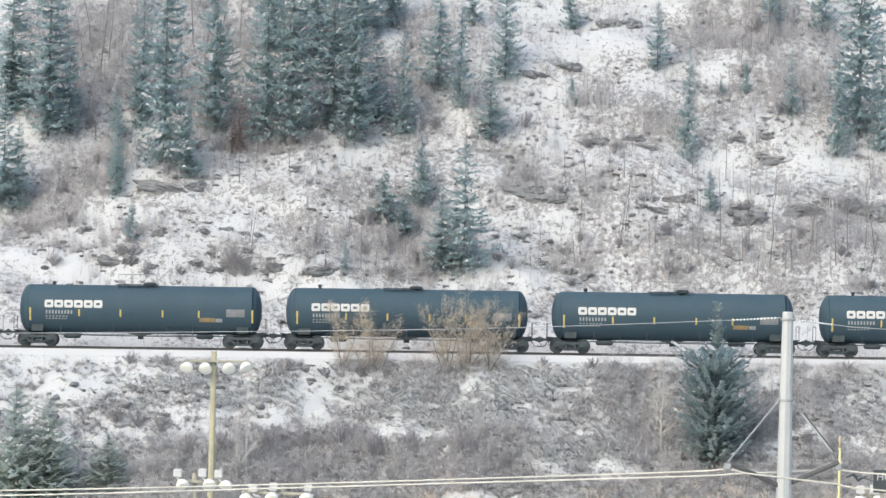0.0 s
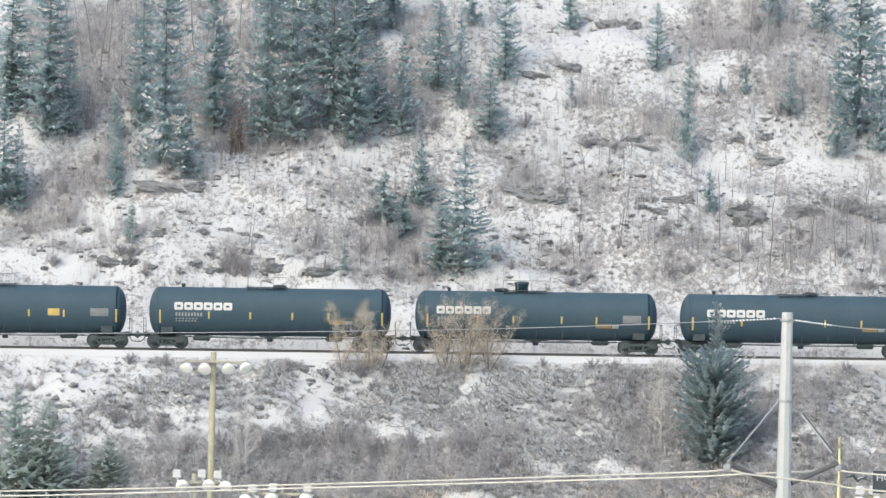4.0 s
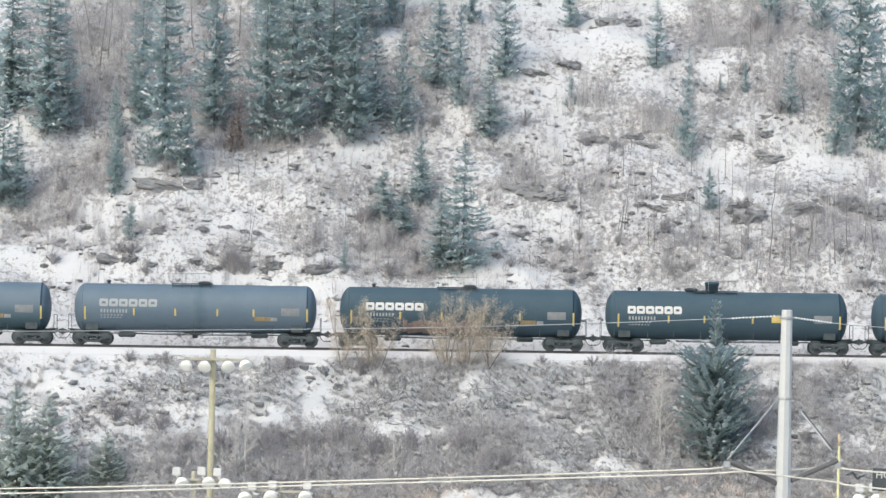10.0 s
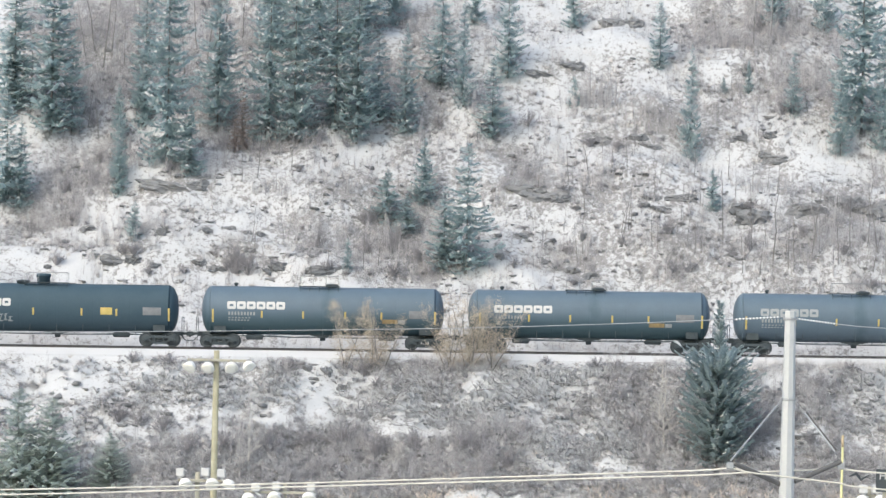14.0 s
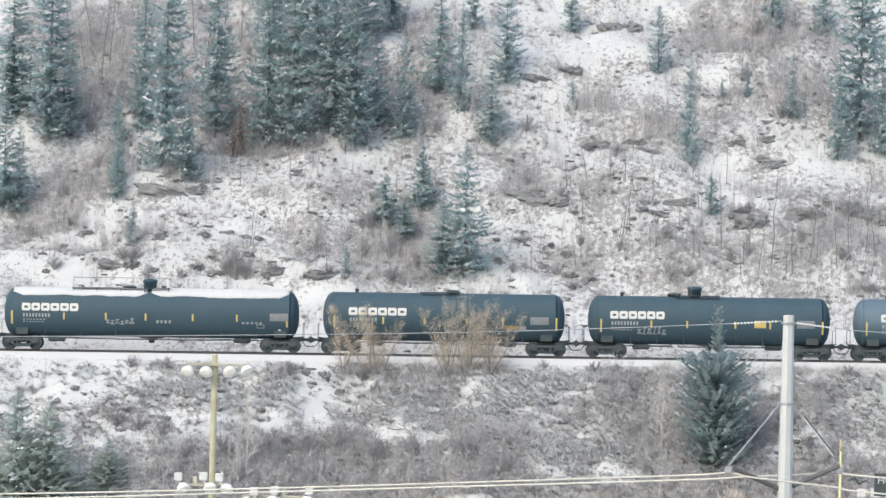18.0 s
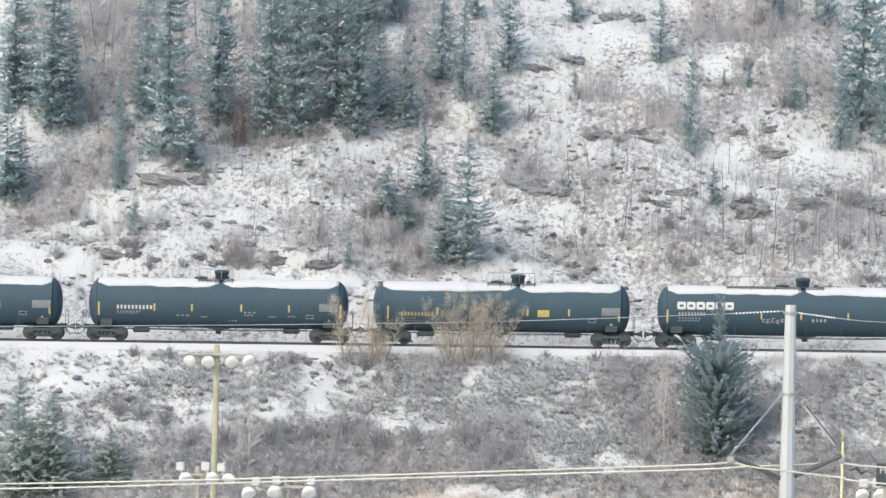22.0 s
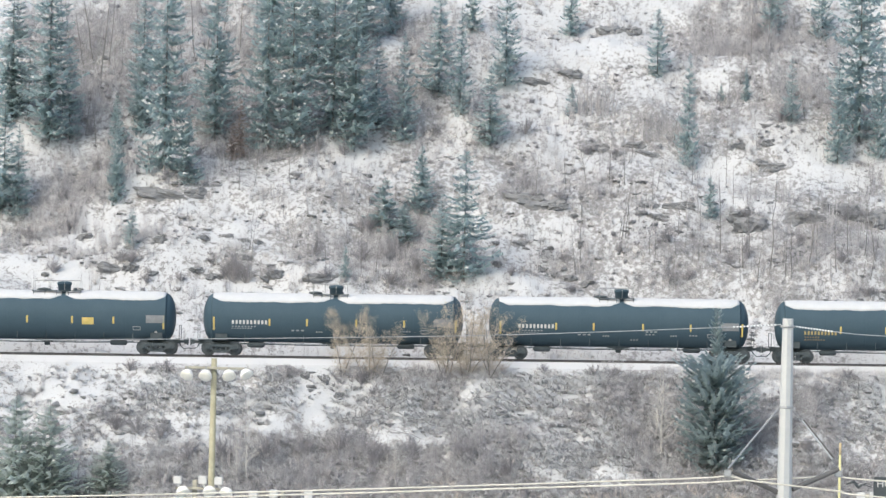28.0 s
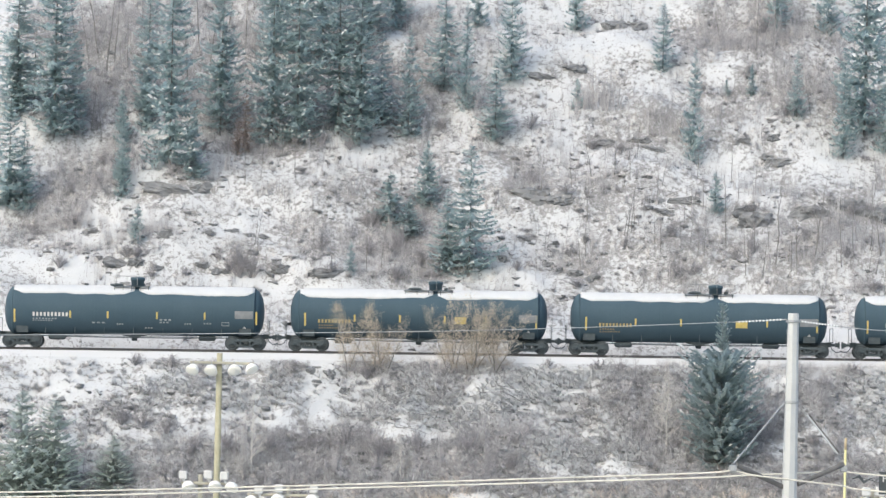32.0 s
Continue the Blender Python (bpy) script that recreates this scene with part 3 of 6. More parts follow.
def band(g, x0, x1, z0, z1, lift=0.006, n=5, slant=0.0):
    """A painted patch that follows the tank's near side, with a little thickness."""
    z0, z1 = max(z0, TANK_Z - 1.6), min(z1, TANK_Z + 1.6)
    a0, a1 = math.asin((z0 - TANK_Z) / TANK_R), math.asin((z1 - TANK_Z) / TANK_R)
    loops = []
    for i in range(n + 1):
        a = a0 + (a1 - a0) * i / n
        k = slant * i / n
        ring = []
        for x, r in ((x0, TANK_R - 0.02), (x0, TANK_R + lift), (x1, TANK_R + lift), (x1, TANK_R - 0.02)):
            ring.append((x + k, -r * math.cos(a), TANK_Z + r * math.sin(a)))
        loops.append(ring)
    return g.loft(loops)


def tank_mesh(length, mat):
    """Cylinder with dished heads, and weld seams round it."""
    h, d = length / 2, 0.72
    prof = []
    for i in range(8):
        q = math.pi / 2 * i / 7.5
        prof.append((max(TANK_R * math.sin(q) ** 0.9, 0.02), -h + d * (1 - math.cos(q))))
    body = []
    x = -h + d
    n = 6
    for i in range(n + 1):
        c = -h + d + (length - 2 * d) * i / n
        body += [(TANK_R, c - 0.10), (TANK_R, c - 0.05), (TANK_R + 0.004, c - 0.02), (TANK_R + 0.004, c + 0.02), (TANK_R, c + 0.05), (TANK_R, c + 0.10)]
    right = [(r, -a) for r, a in reversed(prof)]
    return Geo().lathe(prof + body + right, "x", (0, 0, TANK_Z), 48).mesh("tank", mat, True)


def snow_mesh(a, b, seed):
    """A lying blanket of snow on the tank's back between a and b, with an uneven hem."""
    g = Geo()
    rs = random.Random(seed)
    loops = []
    k = max(4, int((b - a) / 0.22))
    drift = 0.0
    for i in range(k + 1):
        x = a + (b - a) * i / k
        end = min(1.0, min(i, k - i) / 3)
        drift = 0.85 * drift + rs.uniform(-1.5, 1.5)
        q0 = radians(34 + 14 * end + drift + 1.2 * math.sin(x * 0.8 + seed))
        q1 = radians(44 + 6 * end + rs.uniform(-3, 3))
        ring = []
        for j in range(13):
            q = -q0 + (q0 + q1) * j / 12
            t = (0.015 + 0.07 * (1 - abs(2 * j / 12 - 1) ** 3)) * (0.35 + 0.65 * end) + rs.uniform(0, 0.010)
            ring.append((x, (TANK_R + t) * math.sin(q), TANK_Z + (TANK_R + t) * math.cos(q)))
        for j in range(12, -1, -3):
            q = -q0 + (q0 + q1) * j / 12
            ring.append((x, (TANK_R - 0.02) * math.sin(q), TANK_Z + (TANK_R - 0.02) * math.cos(q)))
        loops.append(ring)
    return g.loft(loops).mesh("snow_cover", M_SNOW, True)


def wheelset_mesh():
    g = Geo()
    g.lathe([(0.085, -0.95), (0.085, 0.95)], "y", n=12)
    for s in (-1, 1):
        ys = 0.75 * s
        g.lathe([(0.12, ys - 0.09), (0.15, ys - 0.07), (0.36, ys - 0.03), (0.40, ys - 0.065), (0.46, ys - 0.065), (0.457, ys + 0.055), (0.49, ys + 0.06),
                 (0.49, ys + 0.085), (0.40, ys + 0.075), (0.36, ys + 0.02), (0.15, ys + 0.07), (0.12, ys + 0.09)][::1 if s < 0 else 1], "y", n=28)
        for q in range(5):
            a = math.tau * q / 5
            g.lathe([(0.045, ys - 0.055), (0.045, ys + 0.055)], "y", (0.24 * math.sin(a), 0, 0.24 * math.cos(a)), 8)
    return g.mesh("wheelset", M_WHEEL)


def side_frame_mesh(s):
    """A cast side frame: arched top chord, dipped bottom chord, two windows' worth of gaps, axle boxes."""
    g = Geo()
    y0, y1 = (0.93, 1.10) if s > 0 else (-1.10, -0.93)
    top = [(-1.12, 0.05), (-0.95, 0.17), (-0.45, 0.27), (0.45, 0.27), (0.95, 0.17), (1.12, 0.05)]
    low = [(-1.12, -0.06), (-0.95, 0.0), (-0.45, 0.11), (0.45, 0.11), (0.95, 0.0), (1.12, -0.06)]
    g.loft([[(x, y0, b), (x, y1, b), (x, y1, a), (x, y0, a)] for (x, a), (_, b) in zip(top, low)])
    g.loft([[(x, y0, z - 0.08), (x, y1, z - 0.08), (x, y1, z + 0.06), (x, y0, z + 0.06)] for x, z in
            ((-0.72, 0.03), (-0.42, -0.22), (0.42, -0.22), (0.72, 0.03))])
    for x in (-0.32, 0.32):
        g.box(x - 0.06, x + 0.06, y0, y1, -0.2, 0.14)
    for x in (-0.89, 0.89):
        g.box(x - 0.17, x + 0.17, y0 - 0.01, y1 + 0.01, -0.13, 0.12, 0.03)
        yy = y1 if s > 0 else y0
        g.lathe([(0.10, yy - 0.02), (0.10, yy + 0.07), (0.05, yy + 0.085)] if s > 0 else [(0.05, yy - 0.085), (0.10, yy - 0.07), (0.10, yy + 0.02)], "y", (x, 0, 0), 10)
    return g.mesh("side_frame", M_IRON)


def spring_mesh():
    g = Geo()
    for x in (-0.15, 0.0, 0.15):
        pts = [(x + 0.055 * math.cos(q * 1.2), 0.055 * math.sin(q * 1.2), -0.14 + q * 0.0125) for q in range(19)]
        g.tube(pts, 0.016, 4)
    return g.mesh("spring_nest", M_IRON)


WHEELSETS = []


def truck(car, x):
    g = Geo()
    g.box(-0.2, 0.2, -1.0, 1.0, -0.02, 0.22, 0.03)
    g.lathe([(0.3, 0.2), (0.3, 0.32)], "z", n=16)
    g.box(-1.15, 1.15, -0.06, 0.06, -0.16, -0.08)
    t = part("truck", shared("truck", lambda: g.mesh("truck", M_IRON)), None, car, at=(x, 0, 0.46))
    for s in (-1, 1):
        part("side_frame", shared(("side", s), lambda: side_frame_mesh(s)), None, t)
        part("spring_nest", shared("spring", spring_mesh), None, t, at=(0, 1.015 * s, 0.0))
        w = part("wheelset", shared("wheelset", wheelset_mesh), None, t, at=(0.89 * s, 0, 0))
        WHEELSETS.append((w, 0.89 * s))
    shoe = shared("shoe", lambda: Geo().box(-0.05, 0.05, -0.06, 0.06, -0.14, 0.1, 0.015).mesh("brake_shoe", M_IRON))
    for a in (-0.35, 0.35):
        for b in (-0.68, 0.68):
            part("brake_shoe", shoe, None, t, at=(a, b, 0))
    return t


def letters_bar(g, x0, x1, z0, z1, n):
    """A row of plain bars, the size of a line of writing."""
    w = (x1 - x0) / n
    for i in range(n):
        band(g, x0 + w * (i + 0.12), x0 + w * (i + 0.68), z0, z1, n=3)


def stencil(car, key, x0, x1, z0, z1, n, mat, name="fine_print"):
    """One line of stencilled marks as a part."""
    def make():
        g = Geo()
        letters_bar(g, x0, x1, z0, z1, n)
        return g.mesh(name, mat)
    tagged(part(name, shared(("stencil", key), make), None, car), kind="stuff")


def number_line(car, key, x0, x1, z0, z1, n, mat):
    """A line of large stencilled marks, each a plain bar of its own."""
    w = (x1 - x0) / n
    bar = shared(("bar", key), lambda: band(Geo(), w * 0.12, w * 0.68, z0, z1, n=3).mesh("number_bar", mat))
    for i in range(n):
        part("number_bar", bar, None, car, at=(x0 + w * i, 0, 0))


def emblem_block(w, z0, z1):
    """One plain heavy block with rounded corners and a small slot, in the size and colour of the owner's mark."""
    g = Geo()
    e, t, c = (z1 - z0) * 0.36, w * 0.29, w * 0.07
    band(g, c, w - c, z1 - e, z1, n=2)
    band(g, c, w - c, z0, z0 + e, n=2)
    band(g, 0, t, z0 + e * 0.35, z1 - e * 0.35, n=3)
    band(g, w - t, w, z0 + e * 0.35, z1 - e * 0.35, n=3)
    return g


KIND = {
    # tank length, reflectors from the tank's left end, dome place, platform span
    "low": (16.5, (0.81, 4.13, 6.94, 9.80, 12.26, 15.9), None, (6.6, 9.4)),
    "dome": (16.5, (0.85, 4.26, 6.69, 9.97, 12.34, 15.9), 7.25, (5.9, 9.0)),
    "yellow_plate": (17.52, (1.04, 4.40, 7.48, 10.53, 13.34, 16.74), 9.88, (7.72, 11.1)),
    "white_mark": (17.70, (0.77, 4.55, 7.10, 10.45, 13.69, 17.2), 9.02, (7.4, 9.9)),
    "long": (20.1, (0.62, 4.15, 7.0, 9.7, 12.9, 15.9, 19.3), 9.9, (4.6, 11.3)),
}


def tank_car(x, kind, label, paint="black", snow=False, plate=False, graffiti=None, seed=0):
    length, refl, dome, plat = KIND[kind]
    h = length / 2
    mat = {"black": M_BLACK, "dusty": M_DUSTY, "half": M_HALF}[paint]
    car = thing("tank_car", (x, TRACK_Y, RAIL_Z + GRADE * x), label, "tank car", "tank cars of the train")
    part("tank", shared(("tank", length, paint), lambda: tank_mesh(length, mat)), None, car)
    L = lambda v: v - h                                   # from the tank's left end

    # running gear
    tx = h - 1.27
    truck(car, -tx), truck(car, tx)

    def sill(s):
        g = Geo()
        g.box(s * (h - 2.4) if s > 0 else s * (h + 0.30), s * (h + 0.30) if s > 0 else s * (h - 2.4), -0.28, 0.28, 0.74, 1.06, 0.03)
        a, b = sorted((s * (tx - 0.4), s * (tx + 0.4)))
        g.loft([[(a, -1.25, 1.45), (b, -1.25, 1.45), (b, -1.15, 1.0), (a, -1.15, 1.0)], [(a, 1.25, 1.45), (b, 1.25, 1.45), (b, 1.15, 1.0), (a, 1.15, 1.0)]])
        return g.mesh("stub_sill", M_IRON)

    def coupler(s):
        g = Geo()
        a, b = sorted((s * (h + 0.28), s * (h + 0.62)))
        g.box(a, b, -0.09, 0.09, 0.80, 0.98, 0.02)
        c = s * (h + 0.72)
        g.box(c - 0.16, c + 0.16, -0.17, 0.17, 0.74, 1.04, 0.04)
        g.box(c - 0.05 + 0.10 * s, c + 0.05 + 0.10 * s, -0.20, 0.02, 0.66, 1.12, 0.02)
        return g.mesh("coupler", M_IRON)

    def hose(s):
        pts = [(s * (h + 0.25), -0.35, 0.78), (s * (h + 0.38), -0.36, 0.55), (s * (h + 0.58), -0.36, 0.40), (s * (h + 0.86), -0.34, 0.42), (s * (h + 0.95), -0.3, 0.5)]
        return Geo().tube(pts, 0.03, 6).mesh("brake_hose", M_IRON)

    def end_platform(s):
        g = Geo()
        a, b = sorted((s * (h + 0.02), s * (h + 0.34)))
        g.box(a, b, -1.45, 1.45, 1.02, 1.08, 0.01)
        for y in (-1.42, 1.42):
            g.tube([(s * (h + 0.30), y, 1.05), (s * (h + 0.30), y, 2.0)], 0.022, 6)
        g.tube([(s * (h + 0.30), -1.42, 2.0), (s * (h + 0.30), 1.42, 2.0)], 0.022, 6)
        g.tube([(s * (h + 0.20), -1.44, 1.05), (s * (h + 0.20), -1.44, 0.45), (s * (h - 0.22), -1.44, 0.45), (s * (h - 0.22), -1.44, 1.0)], 0.022, 6)
        return g.mesh("end_platform", M_IRON)

    for s in (-1, 1):
        part("stub_sill", shared(("sill", length, s), lambda: sill(s)), None, car)
        part("coupler", shared(("coupler", length, s), lambda: coupler(s)), None, car)
        part("brake_hose", shared(("hose", length, s), lambda: hose(s)), None, car)
        part("end_platform", shared(("platform", length, s), lambda: end_platform(s)), None, car)

    def handrail():
        g = Geo()
        y = -1.30
        g.tube([(-tx + 1.5, y, 0.82), (tx - 1.5, y, 0.82)], 0.022, 6)
        n = 7
        for i in range(n):
            a = -tx + 1.6 + (2 * tx - 3.2) * i / (n - 1)
            g.tube([(a, y, 0.82), (a, y + 0.12, 1.42)], 0.02, 5)
        return g.mesh("side_rail", M_IRON)

    part("side_rail", shared(("siderail", length), handrail), None, car)

    def pipes():
        g = Geo()
        g.tube([(-tx + 0.6, -0.5, 0.80), (-2.0, -0.5, 0.74), (2.4, -0.5, 0.74), (tx - 0.6, -0.5, 0.80)], 0.04, 6)
        for a in (-4.0, 1.2, 3.6):
            g.tube([(a, -0.5, 0.76), (a, -0.5, 1.1)], 0.025, 5)
        return g.mesh("brake_pipe", M_IRON)

    part("brake_pipe", shared(("pipes", length), pipes), None, car)
    res = shared("reservoir", lambda: Geo().lathe([(0.05, -0.6), (0.17, -0.52), (0.19, -0.45), (0.19, 0.45), (0.17, 0.52), (0.05, 0.6)], "x", n=14).mesh("brake_reservoir", M_IRON, True))
    part("brake_reservoir", res, None, car, at=(-tx + 2.35, -0.45, 0.72))
    part("brake_reservoir", res, None, car, at=(tx - 2.6, -0.3, 0.76))

    def outlet():
        g = Geo()
        g.lathe([(0.16, 0.52), (0.20, 0.58), (0.20, 0.74), (0.42, 0.80), (0.46, 1.0)], "z", n=14)
        g.loft([[(-1.1, -0.3, 0.96), (-1.1, 0.3, 0.96), (-1.1, 0.3, 0.94), (-1.1, -0.3, 0.94)], [(-0.4, -0.4, 0.96), (-0.4, 0.4, 0.96), (-0.4, 0.4, 0.80), (-0.4, -0.4, 0.80)],
                [(0.4, -0.4, 0.96), (0.4, 0.4, 0.96), (0.4, 0.4, 0.80), (0.4, -0.4, 0.80)], [(1.1, -0.3, 0.96), (1.1, 0.3, 0.96), (1.1, 0.3, 0.94), (1.1, -0.3, 0.94)]])
        return g.mesh("bottom_outlet", M_IRON)

    part("bottom_outlet", shared("outlet", outlet), None, car)

    # top fittings
    top = TANK_Z + TANK_R

    def platform():
        g = Geo()
        a, b = L(plat[0]), L(plat[1])
        for y in (-0.85, 0.55):
            g.box(a, b, y, y + 0.3, top + 0.02, top + 0.07, 0.01)
        for x in np.linspace(a + 0.1, b - 0.1, 5):
            g.tube([(x, -0.8, top + 0.03), (x, -0.95, top - 0.32)], 0.02, 5)
            g.tube([(x, 0.8, top + 0.03), (x, 0.95, top - 0.32)], 0.02, 5)
        return g.mesh("walkway", M_IRON)

    def railing(p, q):
        g = Geo()
        for y in (-0.83, 0.83):
            for x in np.linspace(p, q, 4):
                g.tube([(x, y, top + 0.04), (x, y, top + 0.75)], 0.014, 5)
            g.tube([(p, y, top + 0.75), (q, y, top + 0.75)], 0.016, 5)
        for x in (p, q):
            g.tube([(x, -0.83, top + 0.75), (x, 0.83, top + 0.75)], 0.016, 5)
        return g.mesh("platform_railing", M_GALV)

    part("walkway", shared(("walk", kind), platform), None, car)
    ra, rb = L(plat[0]) + 0.1, L(plat[1]) - 0.1
    part("platform_railing", shared(("railing", kind), lambda: railing(ra, rb)), None, car)
    man = shared("manway", lambda: Geo().lathe([(0.42, -0.1), (0.42, 0.10), (0.47, 0.10), (0.47, 0.16), (0.40, 0.20), (0.12, 0.25)], "z", n=18).mesh("manway", M_IRON, True))
    part("manway", man, None, car, at=((dome - 1.4 if dome else h + 0.6) - h, 0, top))
    if dome:
        d = shared("dome", lambda: Geo().lathe([(0.44, -0.1), (0.44, 0.42), (0.50, 0.44), (0.50, 0.60), (0.47, 0.66), (0.15, 0.70)], "z", n=24).mesh("valve_dome", M_BLACK, True))
        part("valve_dome", d, None, car, at=(dome - h, 0, top))
    vent = shared("vent", lambda: Geo().lathe([(0.10, -0.06), (0.10, 0.10), (0.15, 0.12), (0.15, 0.20), (0.06, 0.26)], "z", n=12).mesh("safety_valve", M_IRON, True))
    part("safety_valve", vent, None, car, at=(L(2.3 if kind in ("low", "dome") else plat[1] - 0.5), 0.1, top))

    # marks on the near side
    for i, r in enumerate(refl):
        end = i in (0, len(refl) - 1)
        key = ("reflector", end)
        me = shared(key, lambda: band(Geo(), -0.06, 0.06, 1.70 if end else 2.02, 2.58 if end else 2.50).mesh("reflector", M_YELLOW))
        part("reflector", me, None, car, at=(L(r), 0, 0))
    panel = shared("panel", lambda: band(Geo(), -0.62, 0.62, 2.10, 2.62).mesh("notice_panel", M_GREYP))
    part("notice_panel", panel, None, car, at=(h - (1.75 if kind in ("low", "dome") else 1.35), 0, 0))
    faded = paint == "dusty"
    if kind in ("low", "dome", "long"):
        x0, wd = (1.74, 4.0) if kind == "low" else (1.43, 3.75)
        if kind == "long":
            x0, wd = 1.25, 3.9

        block = shared(("emblem", kind, faded), lambda: emblem_block(wd / 6 * 0.9, 2.60, 3.12).mesh("emblem_block", M_FADED if faded else M_WHITE))
        for k in range(6):
            part("emblem_block", block, None, car, at=(L(x0 + wd / 6 * (k + 0.05)), 0, 0))

        number_line(car, ("num", kind), L(x0 + 0.1), L(x0 + 2.0), 2.18, 2.42, 9, M_FADED)
        stencil(car, ("fp1", kind), L(x0 + 0.1), L(x0 + 1.7), 1.98, 2.05, 7, M_FADED, "fine_print")
        stencil(car, ("fp2", kind), L(x0 + 0.1), L(x0 + 1.6), 1.82, 1.89, 7, M_FADED, "fine_print")
        if kind == "long":
            stencil(car, "lnote", L(length - 3.9), L(length - 2.4), 1.88, 2.0, 5, M_FADED, "notice_stencil")
            stencil(car, "lmark", L(10.4), L(11.5), 1.86, 2.06, 4, M_FADED, "notice_stencil")
        if not plate and kind != "long":
            g = Geo()
            band(g, -0.7, 0.35, 1.74, 2.02)
            part("brown_placard", shared("brown", lambda: g.mesh("brown_placard", M_BROWN)), None, car, at=(L(13.0), 0, 0))
            part("white_placard", shared("whitep", lambda: band(Geo(), 0.4, 0.85, 1.74, 1.98).mesh("white_placard", M_FADED)), None, car, at=(L(13.0), 0, 0))
    elif kind == "yellow_plate":
        number_line(car, "unum", L(1.9), L(4.2), 1.92, 2.16, 10, M_GOLDMARK)
        stencil(car, "ufp1", L(1.95), L(3.0), 1.72, 1.80, 6, M_BROWN, "fine_print")
        stencil(car, "ufp2", L(1.95), L(3.4), 1.55, 1.62, 8, M_BROWN, "fine_print")
    else:
        number_line(car, "cnum", L(1.97), L(4.47), 2.12, 2.38, 10, M_WHITE)
        stencil(car, "cfp1", L(1.97), L(3.7), 1.92, 1.99, 8, M_FADED, "fine_print")
        stencil(car, "cfp2", L(1.97), L(3.4), 1.80, 1.86, 8, M_FADED, "fine_print")
        for a, z, w in ((6.0, 1.68, 1.0), (7.7, 1.60, 0.5), (9.6, 1.36, 0.6), (10.6, 1.92, 0.9), (10.6, 1.74, 0.7), (12.3, 1.66, 0.5), (13.6, 1.70, 0.6)):
            stencil(car, ("note", a, z), L(a), L(a + w), z, z + 0.09, 3, M_FADED, "notice_stencil")
    if plate:
        me = shared(("yplate", kind), lambda: band(Geo(), -0.40, 0.40, *((2.10, 2.58) if kind == "dome" else (1.95, 2.42))).mesh("yellow_placard", M_YELLOW))
        part("yellow_placard", me, None, car, "plain yellow placard", at=(L(11.65 if kind == "dome" else 11.6), 0, 0))
    if kind in ("yellow_plate", "white_mark", "long"):
        me = shared("diamond", lambda: band(band(band(Geo(), -0.05, 0.05, 1.12, 1.56), -0.11, 0.11, 1.20, 1.48, 0.008), -0.17, 0.17, 1.29, 1.39, 0.010).mesh("hazard_placard", M_WHITE))
        part("hazard_placard", me, None, car, "white diamond hazard placard", at=(h - 1.30, 0, 0))
        box = shared("sbox", lambda: band(band(band(band(Geo(), -0.26, 0.26, 1.82, 1.86), -0.26, 0.26, 1.60, 1.64), -0.26, -0.22, 1.64, 1.82), 0.22, 0.26, 1.64, 1.82).mesh("stencil_frame", M_FADED))
        part("stencil_frame", box, None, car, at=(h - 2.6, 0, 0))
    if graffiti:
        gx0, gx1, gz0, gz1, gm = graffiti
        g = Geo()
        rs = random.Random(seed)
        x = gx0
        while x < gx1:
            w = rs.uniform(0.22, 0.42)
            a, b = gz0 + rs.uniform(0, 0.15), gz1 - rs.uniform(0, 0.25)
            k = 0.12 if gm == M_GRAF else 0.06
            band(g, L(x), L(x + w), a, a + k, slant=0.06)
            band(g, L(x), L(x + w * 0.8), b - k, b, slant=0.10)
            band(g, L(x), L(x + k), a, b, slant=0.16)
            if rs.random() < 0.7:
                band(g, L(x + w - 0.1), L(x + w - 0.1 + k), a, b - 0.1, slant=-0.08)
            if gm == M_GRAF:
                band(g, L(x), L(x + w + 0.06), a + 0.05, b - 0.05, lift=0.004)
            x += w + 0.06
        tagged(part("graffiti", g, gm, car, "faded spray-paint scrawl"), kind="stuff")
    if snow:
        gap = 0.15
        for k, (a, b) in enumerate(((-h + 0.66, dome - h - gap), (dome - h + gap, h - 0.66))):
            me = shared(("snow", kind, seed % 2, k), lambda: snow_mesh(a, b, seed % 2 * 2 + k + 3))
            part("snow_cover", me, None, car, "rounded blanket of fresh snow")
    return car


CARS = []
P_LABEL = "black tank car with a white owner's mark and yellow reflectors"
D_LABEL = "black tank car with a round valve dome and white owner's mark"
U_LABEL = "snow-topped black tank car with a yellow placard and valve dome"
C_LABEL = "snow-topped black tank car with white number bars and valve dome"
